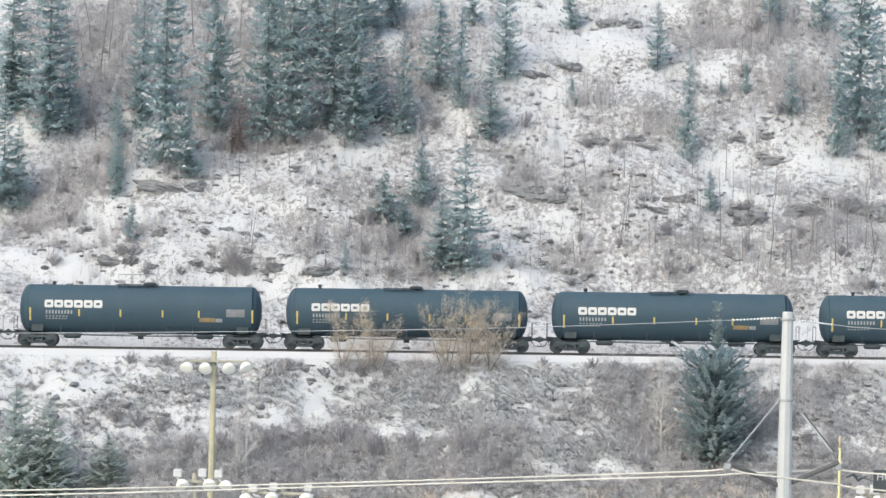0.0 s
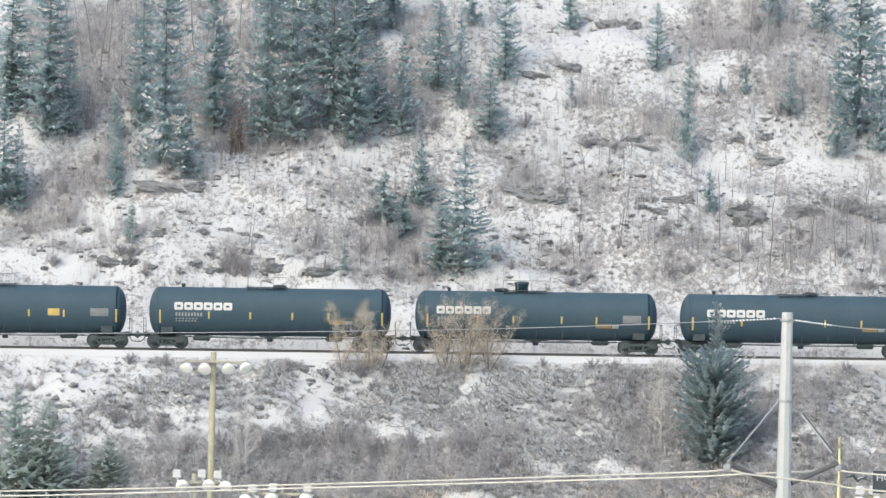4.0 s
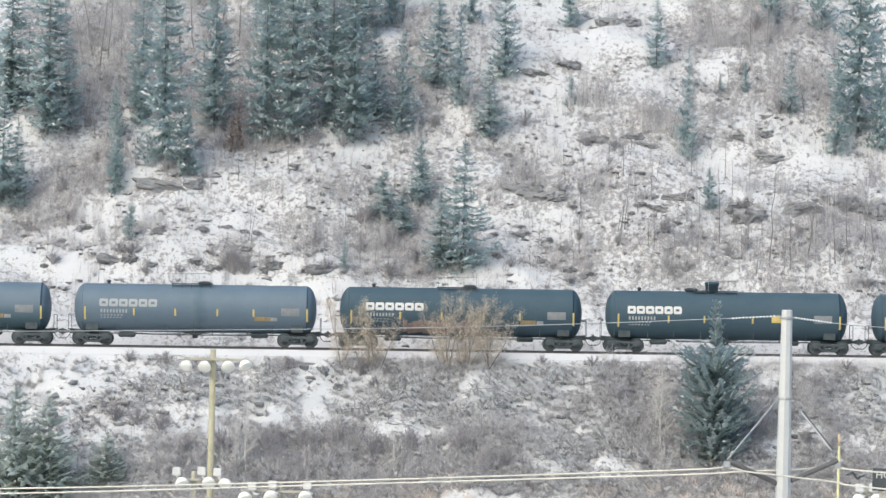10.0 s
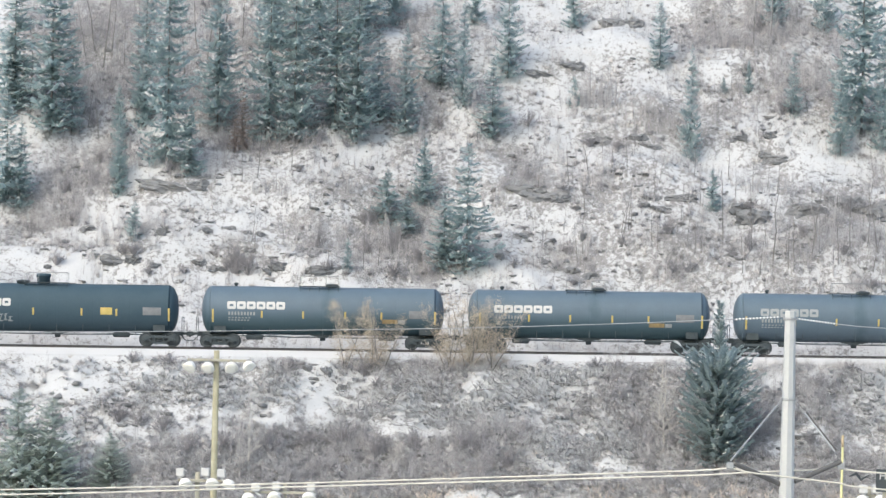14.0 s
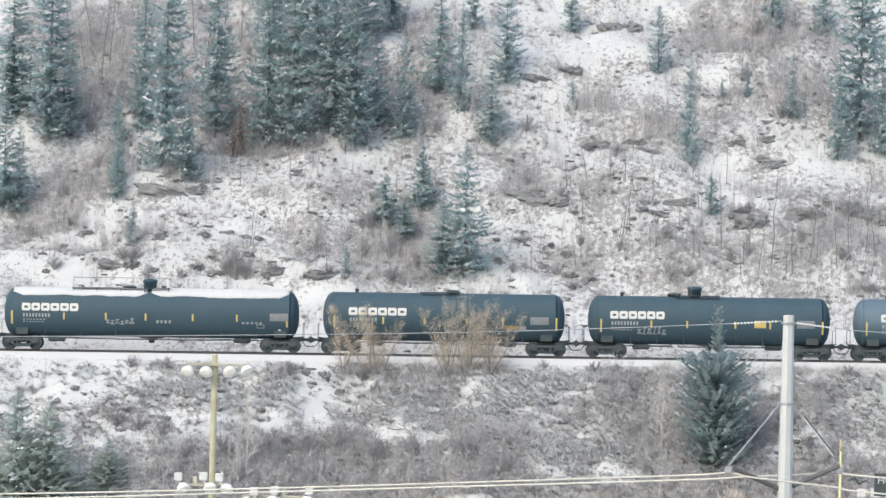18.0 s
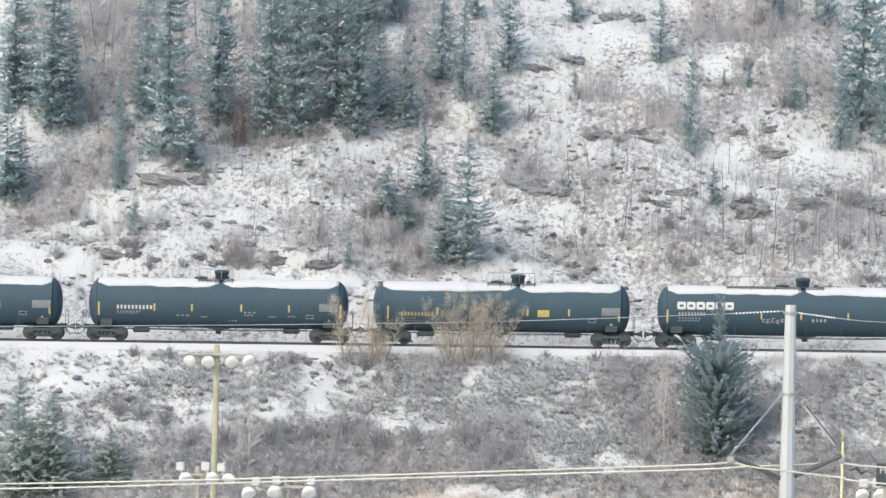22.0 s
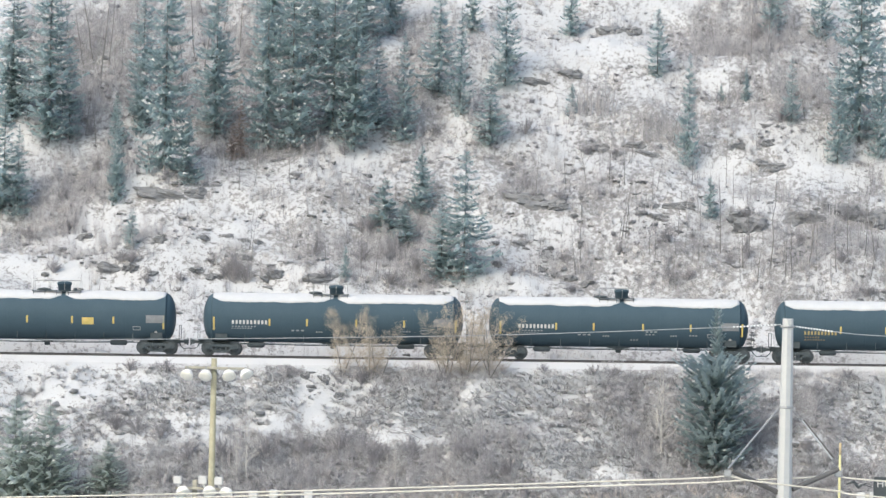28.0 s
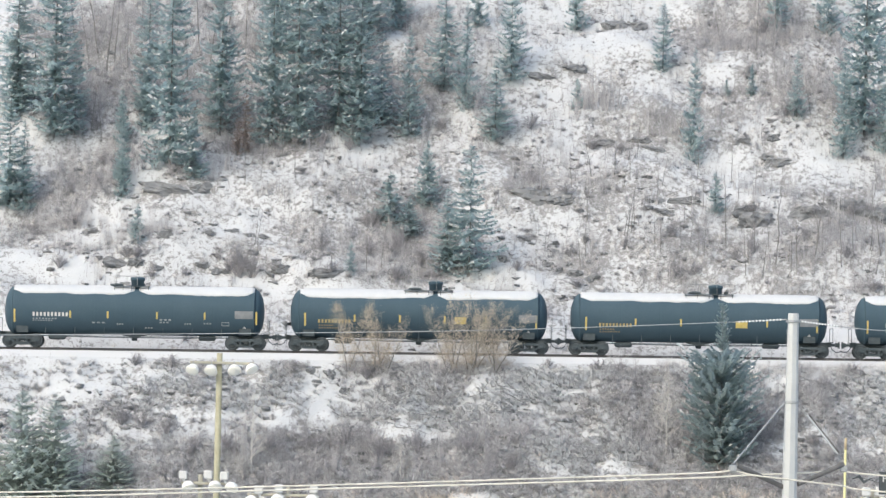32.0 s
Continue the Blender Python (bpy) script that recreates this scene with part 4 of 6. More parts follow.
TRAIN = [
    (25.789, "low", P_LABEL, {}),
    (7.547, "low", P_LABEL, {}),
    (-10.578, "low", P_LABEL, {}),
    (-28.716, "low", P_LABEL, {}),
    (-46.791, "dome", D_LABEL, {}),
    (-64.917, "low", P_LABEL, {}),
    (-82.985, "dome", D_LABEL, {"plate": True}),
    (-101.149, "dome", D_LABEL, {"plate": True}),
    (-119.256, "low", "black tank car with faded pink graffiti along its flank", {"graffiti": (4.3, 9.0, 1.02, 2.0, M_GRAF)}),
    (-137.354, "low", "dusty blue-grey tank car with a white owner's mark", {"paint": "dusty"}),
    (-155.445, "low", "dusty blue-grey tank car with a white owner's mark", {"paint": "half"}),
    (-173.594, "low", "dusty blue-grey tank car with a white owner's mark", {"paint": "half"}),
    (-191.681, "dome", D_LABEL, {"plate": True, "graffiti": (3.3, 5.2, 1.5, 2.1, M_FADED)}),
    (-209.769, "low", P_LABEL, {}),
    (-231.481, "long", "long snow-topped black tank car with a white owner's mark", {"snow": True, "graffiti": (7.0, 9.0, 1.7, 2.2, M_FADED)}),
    (-250.891, "yellow_plate", U_LABEL, {"snow": True, "plate": True}),
    (-270.266, "white_mark", C_LABEL, {"snow": True}),
    (-289.587, "yellow_plate", U_LABEL, {"snow": True, "plate": True}),
    (-309.074, "white_mark", C_LABEL, {"snow": True}),
    (-328.550, "white_mark", C_LABEL, {"snow": True}),
    (-347.944, "yellow_plate", U_LABEL, {"snow": True, "plate": True}),
    (-367.038, "yellow_plate", U_LABEL, {"snow": True, "plate": True}),
    (-386.514, "white_mark", C_LABEL, {"snow": True}),
]
for i, (left, kind, label, extra) in enumerate(TRAIN):
    CARS.append((tank_car(left + KIND[kind][0] / 2, kind, label, seed=i, **extra), left + KIND[kind][0] / 2))


# ---- trees ----
def spruce_meshes(seed, height, half, gap=0.42, taper=0.85, laden=0.2, sweep=0.0, low=0.06, mat=None, dense=1.0, spire=1.0):
    """A spruce of unit height and unit half-width, proportioned for the size given in metres: trunk, crown of roof-shaped
    drooping boughs in whorls with gaps between them, and snow lying along some of the boughs."""
    rs = np.random.RandomState(seed)
    tv, tt, sv, ss = [], [], [], []
    unit = np.array((1 / half, 1 / half, 1 / height))

    def tri(store_v, store_t, *pts):
        n = len(store_v)
        store_v.extend(p * unit for p in pts)
        store_t.append((n, n + 1, n + 2))

    z = height * low
    while z < height * 0.985:
        f = z / height
        reach = half * (1.02 - f) ** taper * min(1.0, 0.62 + 2.2 * (f - low))
        reach *= 1 - 0.74 * float(step(spire - 0.13, spire + 0.06, f))       # above this the crown narrows to a thin leader
        lift = sweep * (0.25 + 1.3 * f)
        whorl = rs.uniform(0.78, 1.08)
        for _ in range(max(4, int((5 + 3.6 * reach) * dense))):
            az = rs.uniform(0, 6.283)
            c, s = math.cos(az), math.sin(az)
            r = max(reach * whorl * rs.uniform(0.62, 1.2), 0.12)
            z0 = z + rs.uniform(-0.5, 0.5) * gap
            fall = rs.uniform(0.05, 0.22) * (1 - 0.6 * f) * max(1 - lift, 0.1)
            rise = (0.04 + 0.16 * f + lift * 0.75) * rs.uniform(0.7, 1.2)
            k = 5 if r > 0.8 else 3
            line = []
            for j in range(k + 1):
                q = j / k
                bend = rs.uniform(-0.05, 0.05) * r * (j > 0)
                line.append(np.array((c * r * q - s * bend, s * r * q + c * bend, z0 + r * (rise * q - fall * 2.0 * math.sin(q * 2.6)))))
            start = 1 if r > 0.9 and rs.rand() < 0.6 else 0
            for j in range(start, k):
                p, q = line[j], line[j + 1]
                wide = (0.09 + 0.19 * min(r, 2.0) * (1 - 0.70 * (j + 0.5) / k)) * rs.uniform(0.7, 1.25)
                for side in (-1, 1):
                    for tooth in range(2):
                        u0, u1 = tooth * 0.5 - 0.08, tooth * 0.5 + 0.58
                        m = p + (q - p) * (0.5 * tooth + rs.uniform(0.35, 0.7))
                        out = wide * rs.uniform(0.55, 1.25)
                        tip = m + np.array((-s * side * out, c * side * out, -out * rs.uniform(0.3, 0.85)))
                        tri(tv, tt, p + (q - p) * u0, p + (q - p) * u1, tip)
                if rs.rand() < laden * (1.35 - f) and j >= k // 2:
                    w = rs.uniform(0.09, 0.20)
                    e = np.array((-s * w, c * w, -0.015))
                    up = np.array((0, 0, rs.uniform(0.09, 0.17)))
                    a, b = p + (q - p) * rs.uniform(0, 0.3), p + (q - p) * rs.uniform(0.7, 1.1)
                    m = (a + b) / 2 + up
                    for g0, g1 in ((a, a / 2 + b / 2 + e), (a / 2 + b / 2 + e, b), (b, a / 2 + b / 2 - e), (a / 2 + b / 2 - e, a)):
                        tri(sv, ss, g0, g1, m)
            tri(tv, tt, line[-2] + np.array((-s, c, 0)) * 0.05, line[-2] - np.array((-s, c, 0)) * 0.05, line[-1] + (line[-1] - line[-2]) * 0.25)
        z += gap * rs.uniform(0.75, 1.2) * (0.75 + 0.4 * (1 - f))
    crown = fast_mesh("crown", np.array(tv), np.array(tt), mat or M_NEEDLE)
    snow = fast_mesh("branch_snow", np.array(sv), np.array(ss), M_SNOW)
    lean = rs.uniform(-0.02, 0.02)
    trunk = Geo().tube([(0, 0, -0.03), (lean, 0, 0.3), (-lean, 0.003, 0.65), (0, 0, 1.0)],
                       [0.0075 * height / half, 0.005 * height / half, 0.0028 * height / half, 0.012 / half], 7).mesh("trunk", M_BARK, True)
    return trunk, crown, snow


# by size and habit
SPRUCE = {
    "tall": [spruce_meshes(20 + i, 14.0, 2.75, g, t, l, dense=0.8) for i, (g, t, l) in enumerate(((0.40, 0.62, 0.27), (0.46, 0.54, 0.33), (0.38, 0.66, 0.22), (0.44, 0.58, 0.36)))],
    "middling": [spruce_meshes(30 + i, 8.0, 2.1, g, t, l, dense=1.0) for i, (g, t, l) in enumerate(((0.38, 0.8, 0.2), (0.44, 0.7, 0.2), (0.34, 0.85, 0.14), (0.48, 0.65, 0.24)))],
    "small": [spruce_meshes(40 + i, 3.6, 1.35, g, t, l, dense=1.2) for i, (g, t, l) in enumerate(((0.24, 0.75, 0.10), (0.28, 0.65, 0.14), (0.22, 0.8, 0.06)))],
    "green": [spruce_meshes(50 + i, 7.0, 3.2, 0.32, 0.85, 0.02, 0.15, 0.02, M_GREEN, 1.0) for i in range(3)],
    "broad": [spruce_meshes(54, 10.9, 3.0, 0.34, 0.30, 0.14, 0.75, 0.03, M_DARK, 1.35, 0.68)],
}


def spruce(x, y, height, half, size, variant, label, group, fat=1.4):
    kinds = SPRUCE[size]
    trunk, crown, snow = kinds[variant % len(kinds)]
    z = float(land(x, y)) - 0.1
    t = thing("spruce_tree", Matrix.Translation((x, y, z)) @ Matrix.Rotation(random.uniform(0, 6.28), 4, "Z"), label, "tree", group, (half * fat, half * fat, height))
    part("trunk", trunk, None, t)
    part("crown", crown, None, t)
    tagged(part("branch_snow", snow, None, t, "clumps of snow lying on the boughs"), kind="stuff")


# x, y, height, half-width
SPRUCES_UPPER = [
    (-29.41, 374.2, 14.82, 2.3), (-27.93, 375.05, 7.4, 1.3), (-32.33, 376.1, 10.7, 2.0), (-31.96, 366.7, 8.2, 2.3), (-30.91, 366.5, 6.67, 1.39), (-22.64, 376.1, 4.78, 1.34), (-23.84, 367.7, 6.24, 0.9), (-32.6, 375.45, 4.61, 1.42),
    (-20.47, 368.3, 17.88, 2.14), (-22.66, 377.15, 10.31, 1.35),
    (-17.15, 375.65, 14.46, 1.76), (-13.3, 374.25, 15.66, 1.88), (-11.41, 373.5, 16.88, 2.0), (-8.41, 374.4, 14.62, 2.09), (-6.78, 373.85, 13.27, 1.84),
    (-5.28, 376.45, 6.93, 1.68), (-3.23, 375.4, 8.46, 1.51), (-0.63, 380.65, 8.5, 1.91), (1.01, 377.35, 8.51, 1.18), (3.23, 374.45, 6.27, 1.59),
    (4.38, 381.75, 8.73, 1.62), (1.83, 388.15, 4.55, 1.04), (-4.5, 389.2, 8.6, 1.7),
    (-9.93, 383.2, 12.06, 1.88), (-6.59, 385.75, 10.42, 1.98), (-13.42, 384.7, 10.52, 1.72),
]
SPRUCES_SLOPE = [
    (-1.69, 367.9, 4.9, 1.35), (1.49, 359.55, 10.0, 2.3), (-0.12, 360.4, 6.2, 1.8), (-4.3, 366.2, 3.9, 1.6), (-22.25, 360.9, 2.8, 0.85),
    (-23.77, 366.4, 4.4, 0.9), (-18.69, 367.8, 4.7, 1.45), (-6.92, 358.25, 2.5, 0.55), (-24.37, 374.25, 4.8, 1.0), (-2.9, 365.0, 3.2, 1.3),
]
SPRUCES_RIGHT = [
    (9.43, 389.8, 4.13, 1.09), (15.89, 383.25, 5.56, 1.2), (17.91, 373.8, 8.97, 1.13), (19.21, 365.85, 3.14, 0.82), (9.4, 379.25, 2.5, 0.72),
    (30.69, 376.05, 18.46, 2.35), (29.01, 374.4, 8.23, 1.34), (24.83, 389.0, 4.86, 1.48), (32.22, 374.9, 9.29, 1.34), (22.51, 380.8, 2.55, 0.51),
    (20.64, 380.85, 1.45, 0.43), (25.68, 376.95, 5.26, 0.93), (28.79, 389.5, 7.82, 1.3),
]
SPRUCES_LOW = [(-27.5, 329.5, 7.7, 2.4), (-25.3, 329.7, 6.9, 2.3), (-21.5, 330.2, 3.8, 1.6)]
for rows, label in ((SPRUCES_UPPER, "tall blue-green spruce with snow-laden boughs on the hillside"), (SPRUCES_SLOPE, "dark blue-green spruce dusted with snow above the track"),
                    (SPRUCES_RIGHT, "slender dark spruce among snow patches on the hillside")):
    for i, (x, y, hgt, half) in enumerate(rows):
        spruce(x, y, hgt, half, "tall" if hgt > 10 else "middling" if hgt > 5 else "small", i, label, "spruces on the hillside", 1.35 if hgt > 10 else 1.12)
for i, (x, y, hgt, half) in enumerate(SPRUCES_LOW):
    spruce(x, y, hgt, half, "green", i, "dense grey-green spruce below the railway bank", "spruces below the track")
spruce(18.15, 333.2, 10.9, 2.65, "broad", 0, "broad dark spruce with upswept boughs and a thin leader", "spruces below the track", 1.12)


M_DEAD = noisy("dead_rust_needles", (0.24, 0.19, 0.175), (0.36, 0.30, 0.28), 0.8, 12, 0.8, 0, 0, 0.2, 0.5)
DEAD_CROWN = SPRUCE["middling"][3][1].copy()
DEAD_CROWN.materials[0] = M_DEAD
for x, y, hgt, half in [(-15.20, 373.00, 4.66, 1.0), (-15.72, 372.50, 2.99, 0.80)]:
    t = thing("dead_spruce", (x, y, float(land(x, y)) - 0.1), "dead rust-brown spruce among the green ones", "tree", "", (half, half, hgt))
    part("trunk", SPRUCE["middling"][3][0], None, t)
    part("crown", DEAD_CROWN, None, t)


def limbs(seed, height, spread, levels=3, n0=9, lean=0.0, stems=1, r0=0.05, start=0.25):
    """Trunk and branches of a bare tree as two meshes' worth of tubes, and the twig ends."""
    rs = random.Random(seed)
    trunk, boughs, ends = Geo(), Geo(), []

    def grow(p, d, length, r, level):
        q = p + d * length
        mid = p + d * length * 0.5 + Vector((rs.uniform(-1, 1), rs.uniform(-1, 1), 0)) * length * 0.05
        boughs.tube([p, mid, q], [r, r * 0.7, r * 0.35], 4, False)
        ends.append(q)
        ends.append(mid)
        if level > 0:
            for _ in range(4):
                t = rs.uniform(0.25, 1.0)
                e = (d + Vector((rs.uniform(-1, 1), rs.uniform(-1, 1), rs.uniform(-0.1, 0.7))) * 0.7).normalized()
                grow(p.lerp(q, t), e, length * rs.uniform(0.35, 0.6), r * 0.5, level - 1)

    for s in range(stems):
        base_d = Vector((rs.uniform(-1, 1) * spread * 0.5 * (stems > 1) + lean, rs.uniform(-1, 1) * 0.3 * spread * (stems > 1), 1)).normalized()
        p0 = Vector((rs.uniform(-0.25, 0.25) * (stems > 1), rs.uniform(-0.2, 0.2) * (stems > 1), -0.15))
        hgt = height * rs.uniform(0.78, 1.0) if s else height
        pts = [p0 + base_d * hgt * k / 5 + Vector((rs.uniform(-1, 1), rs.uniform(-1, 1), 0)) * 0.03 * hgt * (k > 0) * 0.4 for k in range(6)]
        trunk.tube(pts, [r0 * (1 - 0.16 * k) for k in range(6)], 5)
        for b in range(n0):
            t = start + (0.97 - start) * (b + rs.random()) / n0
            k = min(4, int(t * 5))
            at = pts[k].lerp(pts[k + 1], t * 5 - k)
            a = rs.uniform(0, 6.283)
            d = Vector((math.cos(a), math.sin(a), rs.uniform(0.35, 1.2))).normalized()
            grow(at, d, spread * (1.1 - t) * rs.uniform(0.5, 1.0) + 0.15, r0 * 0.4 * (1.1 - t), levels - 2)
    return trunk, boughs, ends


def leaf_geo(ends, seed, per, size, reach):
    rs = np.random.RandomState(seed)
    c = np.repeat(np.array([tuple(e) for e in ends]), per, axis=0)
    c = c + rs.normal(0, reach, c.shape)
    a = rs.normal(0, 1, c.shape)
    a /= np.linalg.norm(a, axis=1)[:, None]
    b = np.cross(a, rs.normal(0, 1, c.shape))
    b /= np.linalg.norm(b, axis=1)[:, None]
    s = size * rs.uniform(0.6, 1.3, (len(c), 1))
    v = np.concatenate([c - a * s, c + b * s * 0.6, c + a * s, c - b * s * 0.6])
    n = len(c)
    i = np.arange(n)
    return v, np.concatenate([np.stack([i, i + n, i + 2 * n], 1), np.stack([i, i + 2 * n, i + 3 * n], 1)])


# withered trees beside the track: x, y, height, spread, stems
GOLDEN = [
    (-6.47, 341.20, 5.00, 1.10, 1), (-4.91, 341.20, 4.46, 1.00, 2), (-4.22, 341.20, 4.04, 0.90, 2), (0.42, 341.20, 5.08, 1.25, 4), (1.80, 341.20, 5.65, 1.20, 6), (3.17, 341.20, 5.00, 1.20, 4),
]
for i, (x, y, hgt, spread, stems) in enumerate(GOLDEN):
    trunk, boughs, ends = limbs(60 + i, hgt, spread, 4, 24, 0, stems + 1, 0.044, 0.06)
    t = thing("withered_tree", (x, y, float(land(x, y))), "small tree with sparse withered tan leaves beside the track", "tree", "withered trees beside the track")
    part("trunk", trunk, M_BARK, t)
    tagged(part("crown", boughs, M_TANTWIG, t), kind="stuff")
    v, f = leaf_geo(ends, i, (3, 1, 1, 1, 1, 1)[i % 6], 0.028, 0.15)
    tagged(part("leaves", fast_mesh("leaves", v, f, M_GOLD), None, t, "withered tan leaves"), kind="stuff")

# bare saplings: x, y, height
SAPLINGS_A = [
    (-27.60, 383.55, 4.71), (-25.71, 383.70, 5.65), (-24.67, 382.95, 4.36), (-31.06, 380.45, 3.82), (-19.88, 381.90, 4.69), (12.78, 363.45, 4.38),
    (13.07, 363.45, 3.97), (16.84, 363.45, 3.41), (19.85, 362.30, 5.66), (21.83, 361.65, 4.44), (23.21, 359.35, 6.82), (24.13, 359.50, 3.21),
    (25.94, 359.65, 6.42), (26.43, 361.10, 4.43), (26.64, 361.25, 3.47), (28.80, 360.45, 5.23), (30.01, 360.55, 4.22), (30.79, 360.15, 5.02),
    (14.03, 365.05, 1.83), (21.27, 381.65, 2.13), (27.12, 387.45, 1.73), (19.64, 384.25, 1.72), (23.10, 375.05, 2.51), (5.91, 374.95, 2.09),
    (27.91, 358.95, 3.61), (22.32, 359.05, 4.01), (24.69, 358.70, 5.20), (17.76, 360.65, 2.82), (15.14, 360.95, 2.82), (16.82, 375.50, 3.77),
]
SAPLINGS_B = [
    (30.30, 358.75, 3.60), (21.13, 359.25, 3.61), (-3.55, 368.60, 2.26), (14.40, 336.55, 4.6), (14.72, 334.50, 6.2), (-13.05, 330.60, 3.32),
    (-6.79, 336.00, 2.25), (-12.54, 331.40, 5.18), (-2.74, 332.55, 3.34), (13.85, 374.05, 2.50), (-29.27, 383.00, 6.20), (-28.60, 383.60, 5.99),
    (-26.93, 384.25, 6.65), (-26.22, 382.60, 6.83), (-23.69, 384.05, 6.43), (-23.10, 383.10, 5.99), (-19.24, 384.90, 6.01), (-18.52, 383.85, 6.43),
    (-17.30, 388.95, 5.21), (-15.91, 387.30, 5.62), (-14.53, 385.45, 5.81), (-13.78, 387.85, 5.63), (-32.61, 378.90, 8.03), (-31.15, 375.90, 7.13),
    (-26.82, 375.90, 3.99), (-25.89, 374.80, 3.76), (24.50, 386.70, 5.18), (23.09, 384.55, 4.94), (22.16, 382.55, 3.42), (20.47, 388.05, 3.03),
]
SAPLINGS_C = [
    (26.76, 377.35, 3.37),
]
SAPLINGS = SAPLINGS_A + SAPLINGS_B + SAPLINGS_C
srs = random.Random(5)
while len(SAPLINGS) < 150:                                # the brushy slope above the track
    x, y = (srs.uniform(6, 32) if srs.random() < 0.8 else srs.uniform(-17, -1)), TRACK_Y + 13 + 14 * srs.random() ** 1.4
    if clearing(x, y) < 0.2:
        SAPLINGS.append((x, y, srs.uniform(1.3, 3.8)))
SAP_MESH = []
for k in range(6):
    trunk, boughs, ends = limbs(90 + k, 4.0, 1.1, 4, 10, (k - 2.5) * 0.07, 1, 0.036)
    SAP_MESH.append((trunk.mesh("trunk", M_BARK), boughs.mesh("crown", M_STEM)))
PALE_MESH = []
for k in range(3):
    trunk, boughs, ends = limbs(130 + k, 4.0, 0.85, 4, 40, (k - 1) * 0.07, 1, 0.042, 0.15)
    PALE_MESH.append((trunk.mesh("trunk", M_PALE), boughs.mesh("crown", M_PALE)))
for i, (x, y, hgt) in enumerate(SAPLINGS):
    t = thing("bare_sapling", Matrix.Translation((x, y, float(land(x, y)))) @ Matrix.Rotation(i * 2.4, 4, "Z"), "leafless grey sapling on the snowy slope" if y > TRACK_Y else "leafless pale-barked sapling on the railway bank", "tree", "bare saplings", (hgt / 4,) * 3)
    trunk, boughs = PALE_MESH[i % 3] if y < TRACK_Y else SAP_MESH[i % 6]
    part("trunk", trunk, None, t)
    tagged(part("crown", boughs, None, t), kind="stuff")


# ---- brush, grass and rocks ----
def shrub_proto(seed, stems, height, spread, twigs, width):
    """Three-sided tapering stems with side twigs: arrays of vertices and triangles."""
    rs = np.random.RandomState(seed)
    v, t = [], []

    def spike(p, q, r):
        d = q - p
        a = np.cross(d, (0.3, 0.9, 0.1))
        a = a / (np.linalg.norm(a) + 1e-9) * r
        b = np.cross(d, a)
        b = b / (np.linalg.norm(b) + 1e-9) * r
        n = len(v)
        v.extend((p + a, p - 0.5 * a + 0.87 * b, p - 0.5 * a - 0.87 * b, q))
        t.extend(((n, n + 1, n + 3), (n + 1, n + 2, n + 3), (n + 2, n, n + 3)))

    for _ in range(stems):
        p = np.array((rs.uniform(-0.3, 0.3) * spread, rs.uniform(-0.3, 0.3) * spread, -0.08))
        q = p + np.array((rs.normal(0, 0.45) * spread, rs.normal(0, 0.45) * spread, height * rs.uniform(0.5, 1.0)))
        spike(p, q, width)
        for _ in range(twigs):
            m = p + (q - p) * rs.uniform(0.25, 0.85)
            e = m + np.array((rs.normal(0, 0.3) * spread, rs.normal(0, 0.3) * spread, rs.uniform(0.1, 0.45) * height))
            spike(m, e, width * 0.7)
    return np.array(v), np.array(t)


def scatter(name, mat, label, category, protos, xs, ys, sizes, seed, lift=0.0):
    rs = np.random.RandomState(seed)
    zs = land(xs, ys) + lift * sizes
    V, T, n = [], [], 0
    kind = rs.randint(0, len(protos), len(xs))
    for k, (pv, pt) in enumerate(protos):
        pick = np.where(kind == k)[0]
        if not len(pick):
            continue
        a = rs.uniform(0, 6.283, len(pick))
        c, s = np.cos(a)[:, None], np.sin(a)[:, None]
        sc = sizes[pick][:, None]
        X = (pv[None, :, 0] * c - pv[None, :, 1] * s) * sc + xs[pick][:, None]
        Y = (pv[None, :, 0] * s + pv[None, :, 1] * c) * sc + ys[pick][:, None]
        Z = pv[None, :, 2] * sc + zs[pick][:, None]
        V.append(np.stack([X, Y, Z], -1).reshape(-1, 3))
        T.append((pt[None] + (np.arange(len(pick)) * len(pv))[:, None, None]).reshape(-1, 3) + n)
        n += len(pick) * len(pv)
    me = fast_mesh(name, np.concatenate(V), np.concatenate(T), mat)
    tagged(new(name, me), label, category, kind="stuff")


def spots(count, seed, x0, x1, y0, y1, floor, power=1.0):
    """Random places, kept more often where the ground is bare."""
    rs = np.random.RandomState(seed)
    x, y = rs.uniform(x0, x1, count), rs.uniform(y0, y1, count)
    patch = 0.5 + 0.5 * wave(x, y, seed + 50, 5.0)
    keep = rs.uniform(0, 1, count) < (floor * patch + np.clip(bareness(x, y), 0, 1) ** power) * (1 - 0.70 * clearing(x, y))
    for cx, cy, a, b in OUTCROPS:
        keep &= ((x - cx) / (1.15 * a)) ** 2 + ((y - cy + 0.5) / (1.1 * b + 0.7)) ** 2 > 1
    return x[keep], y[keep], rs


TALL = [shrub_proto(200 + i, 9, 1.5, 0.9, 3, 0.016) for i in range(8)]
LOW = [shrub_proto(220 + i, 8, 0.8, 0.9, 2, 0.014) for i in range(8)]
TUFT = [shrub_proto(240 + i, 14, 0.55, 0.55, 0, 0.016) for i in range(6)]
WAND = [shrub_proto(260 + i, 5, 2.6, 0.35, 2, 0.018) for i in range(6)]

x, y, rs = spots(6500, 1, -33, 33, TRACK_Y + 5, 396, 0.22, 1.3)
scatter("hillside_brush", M_TWIGRED, "leafless pale grey brush poking through the snow", "brush", LOW, x, y, rs.uniform(0.5, 1.2, len(x)), 1)
x, y, rs = spots(4200, 12, -33, 33, TRACK_Y + 5, 396, 0.22)
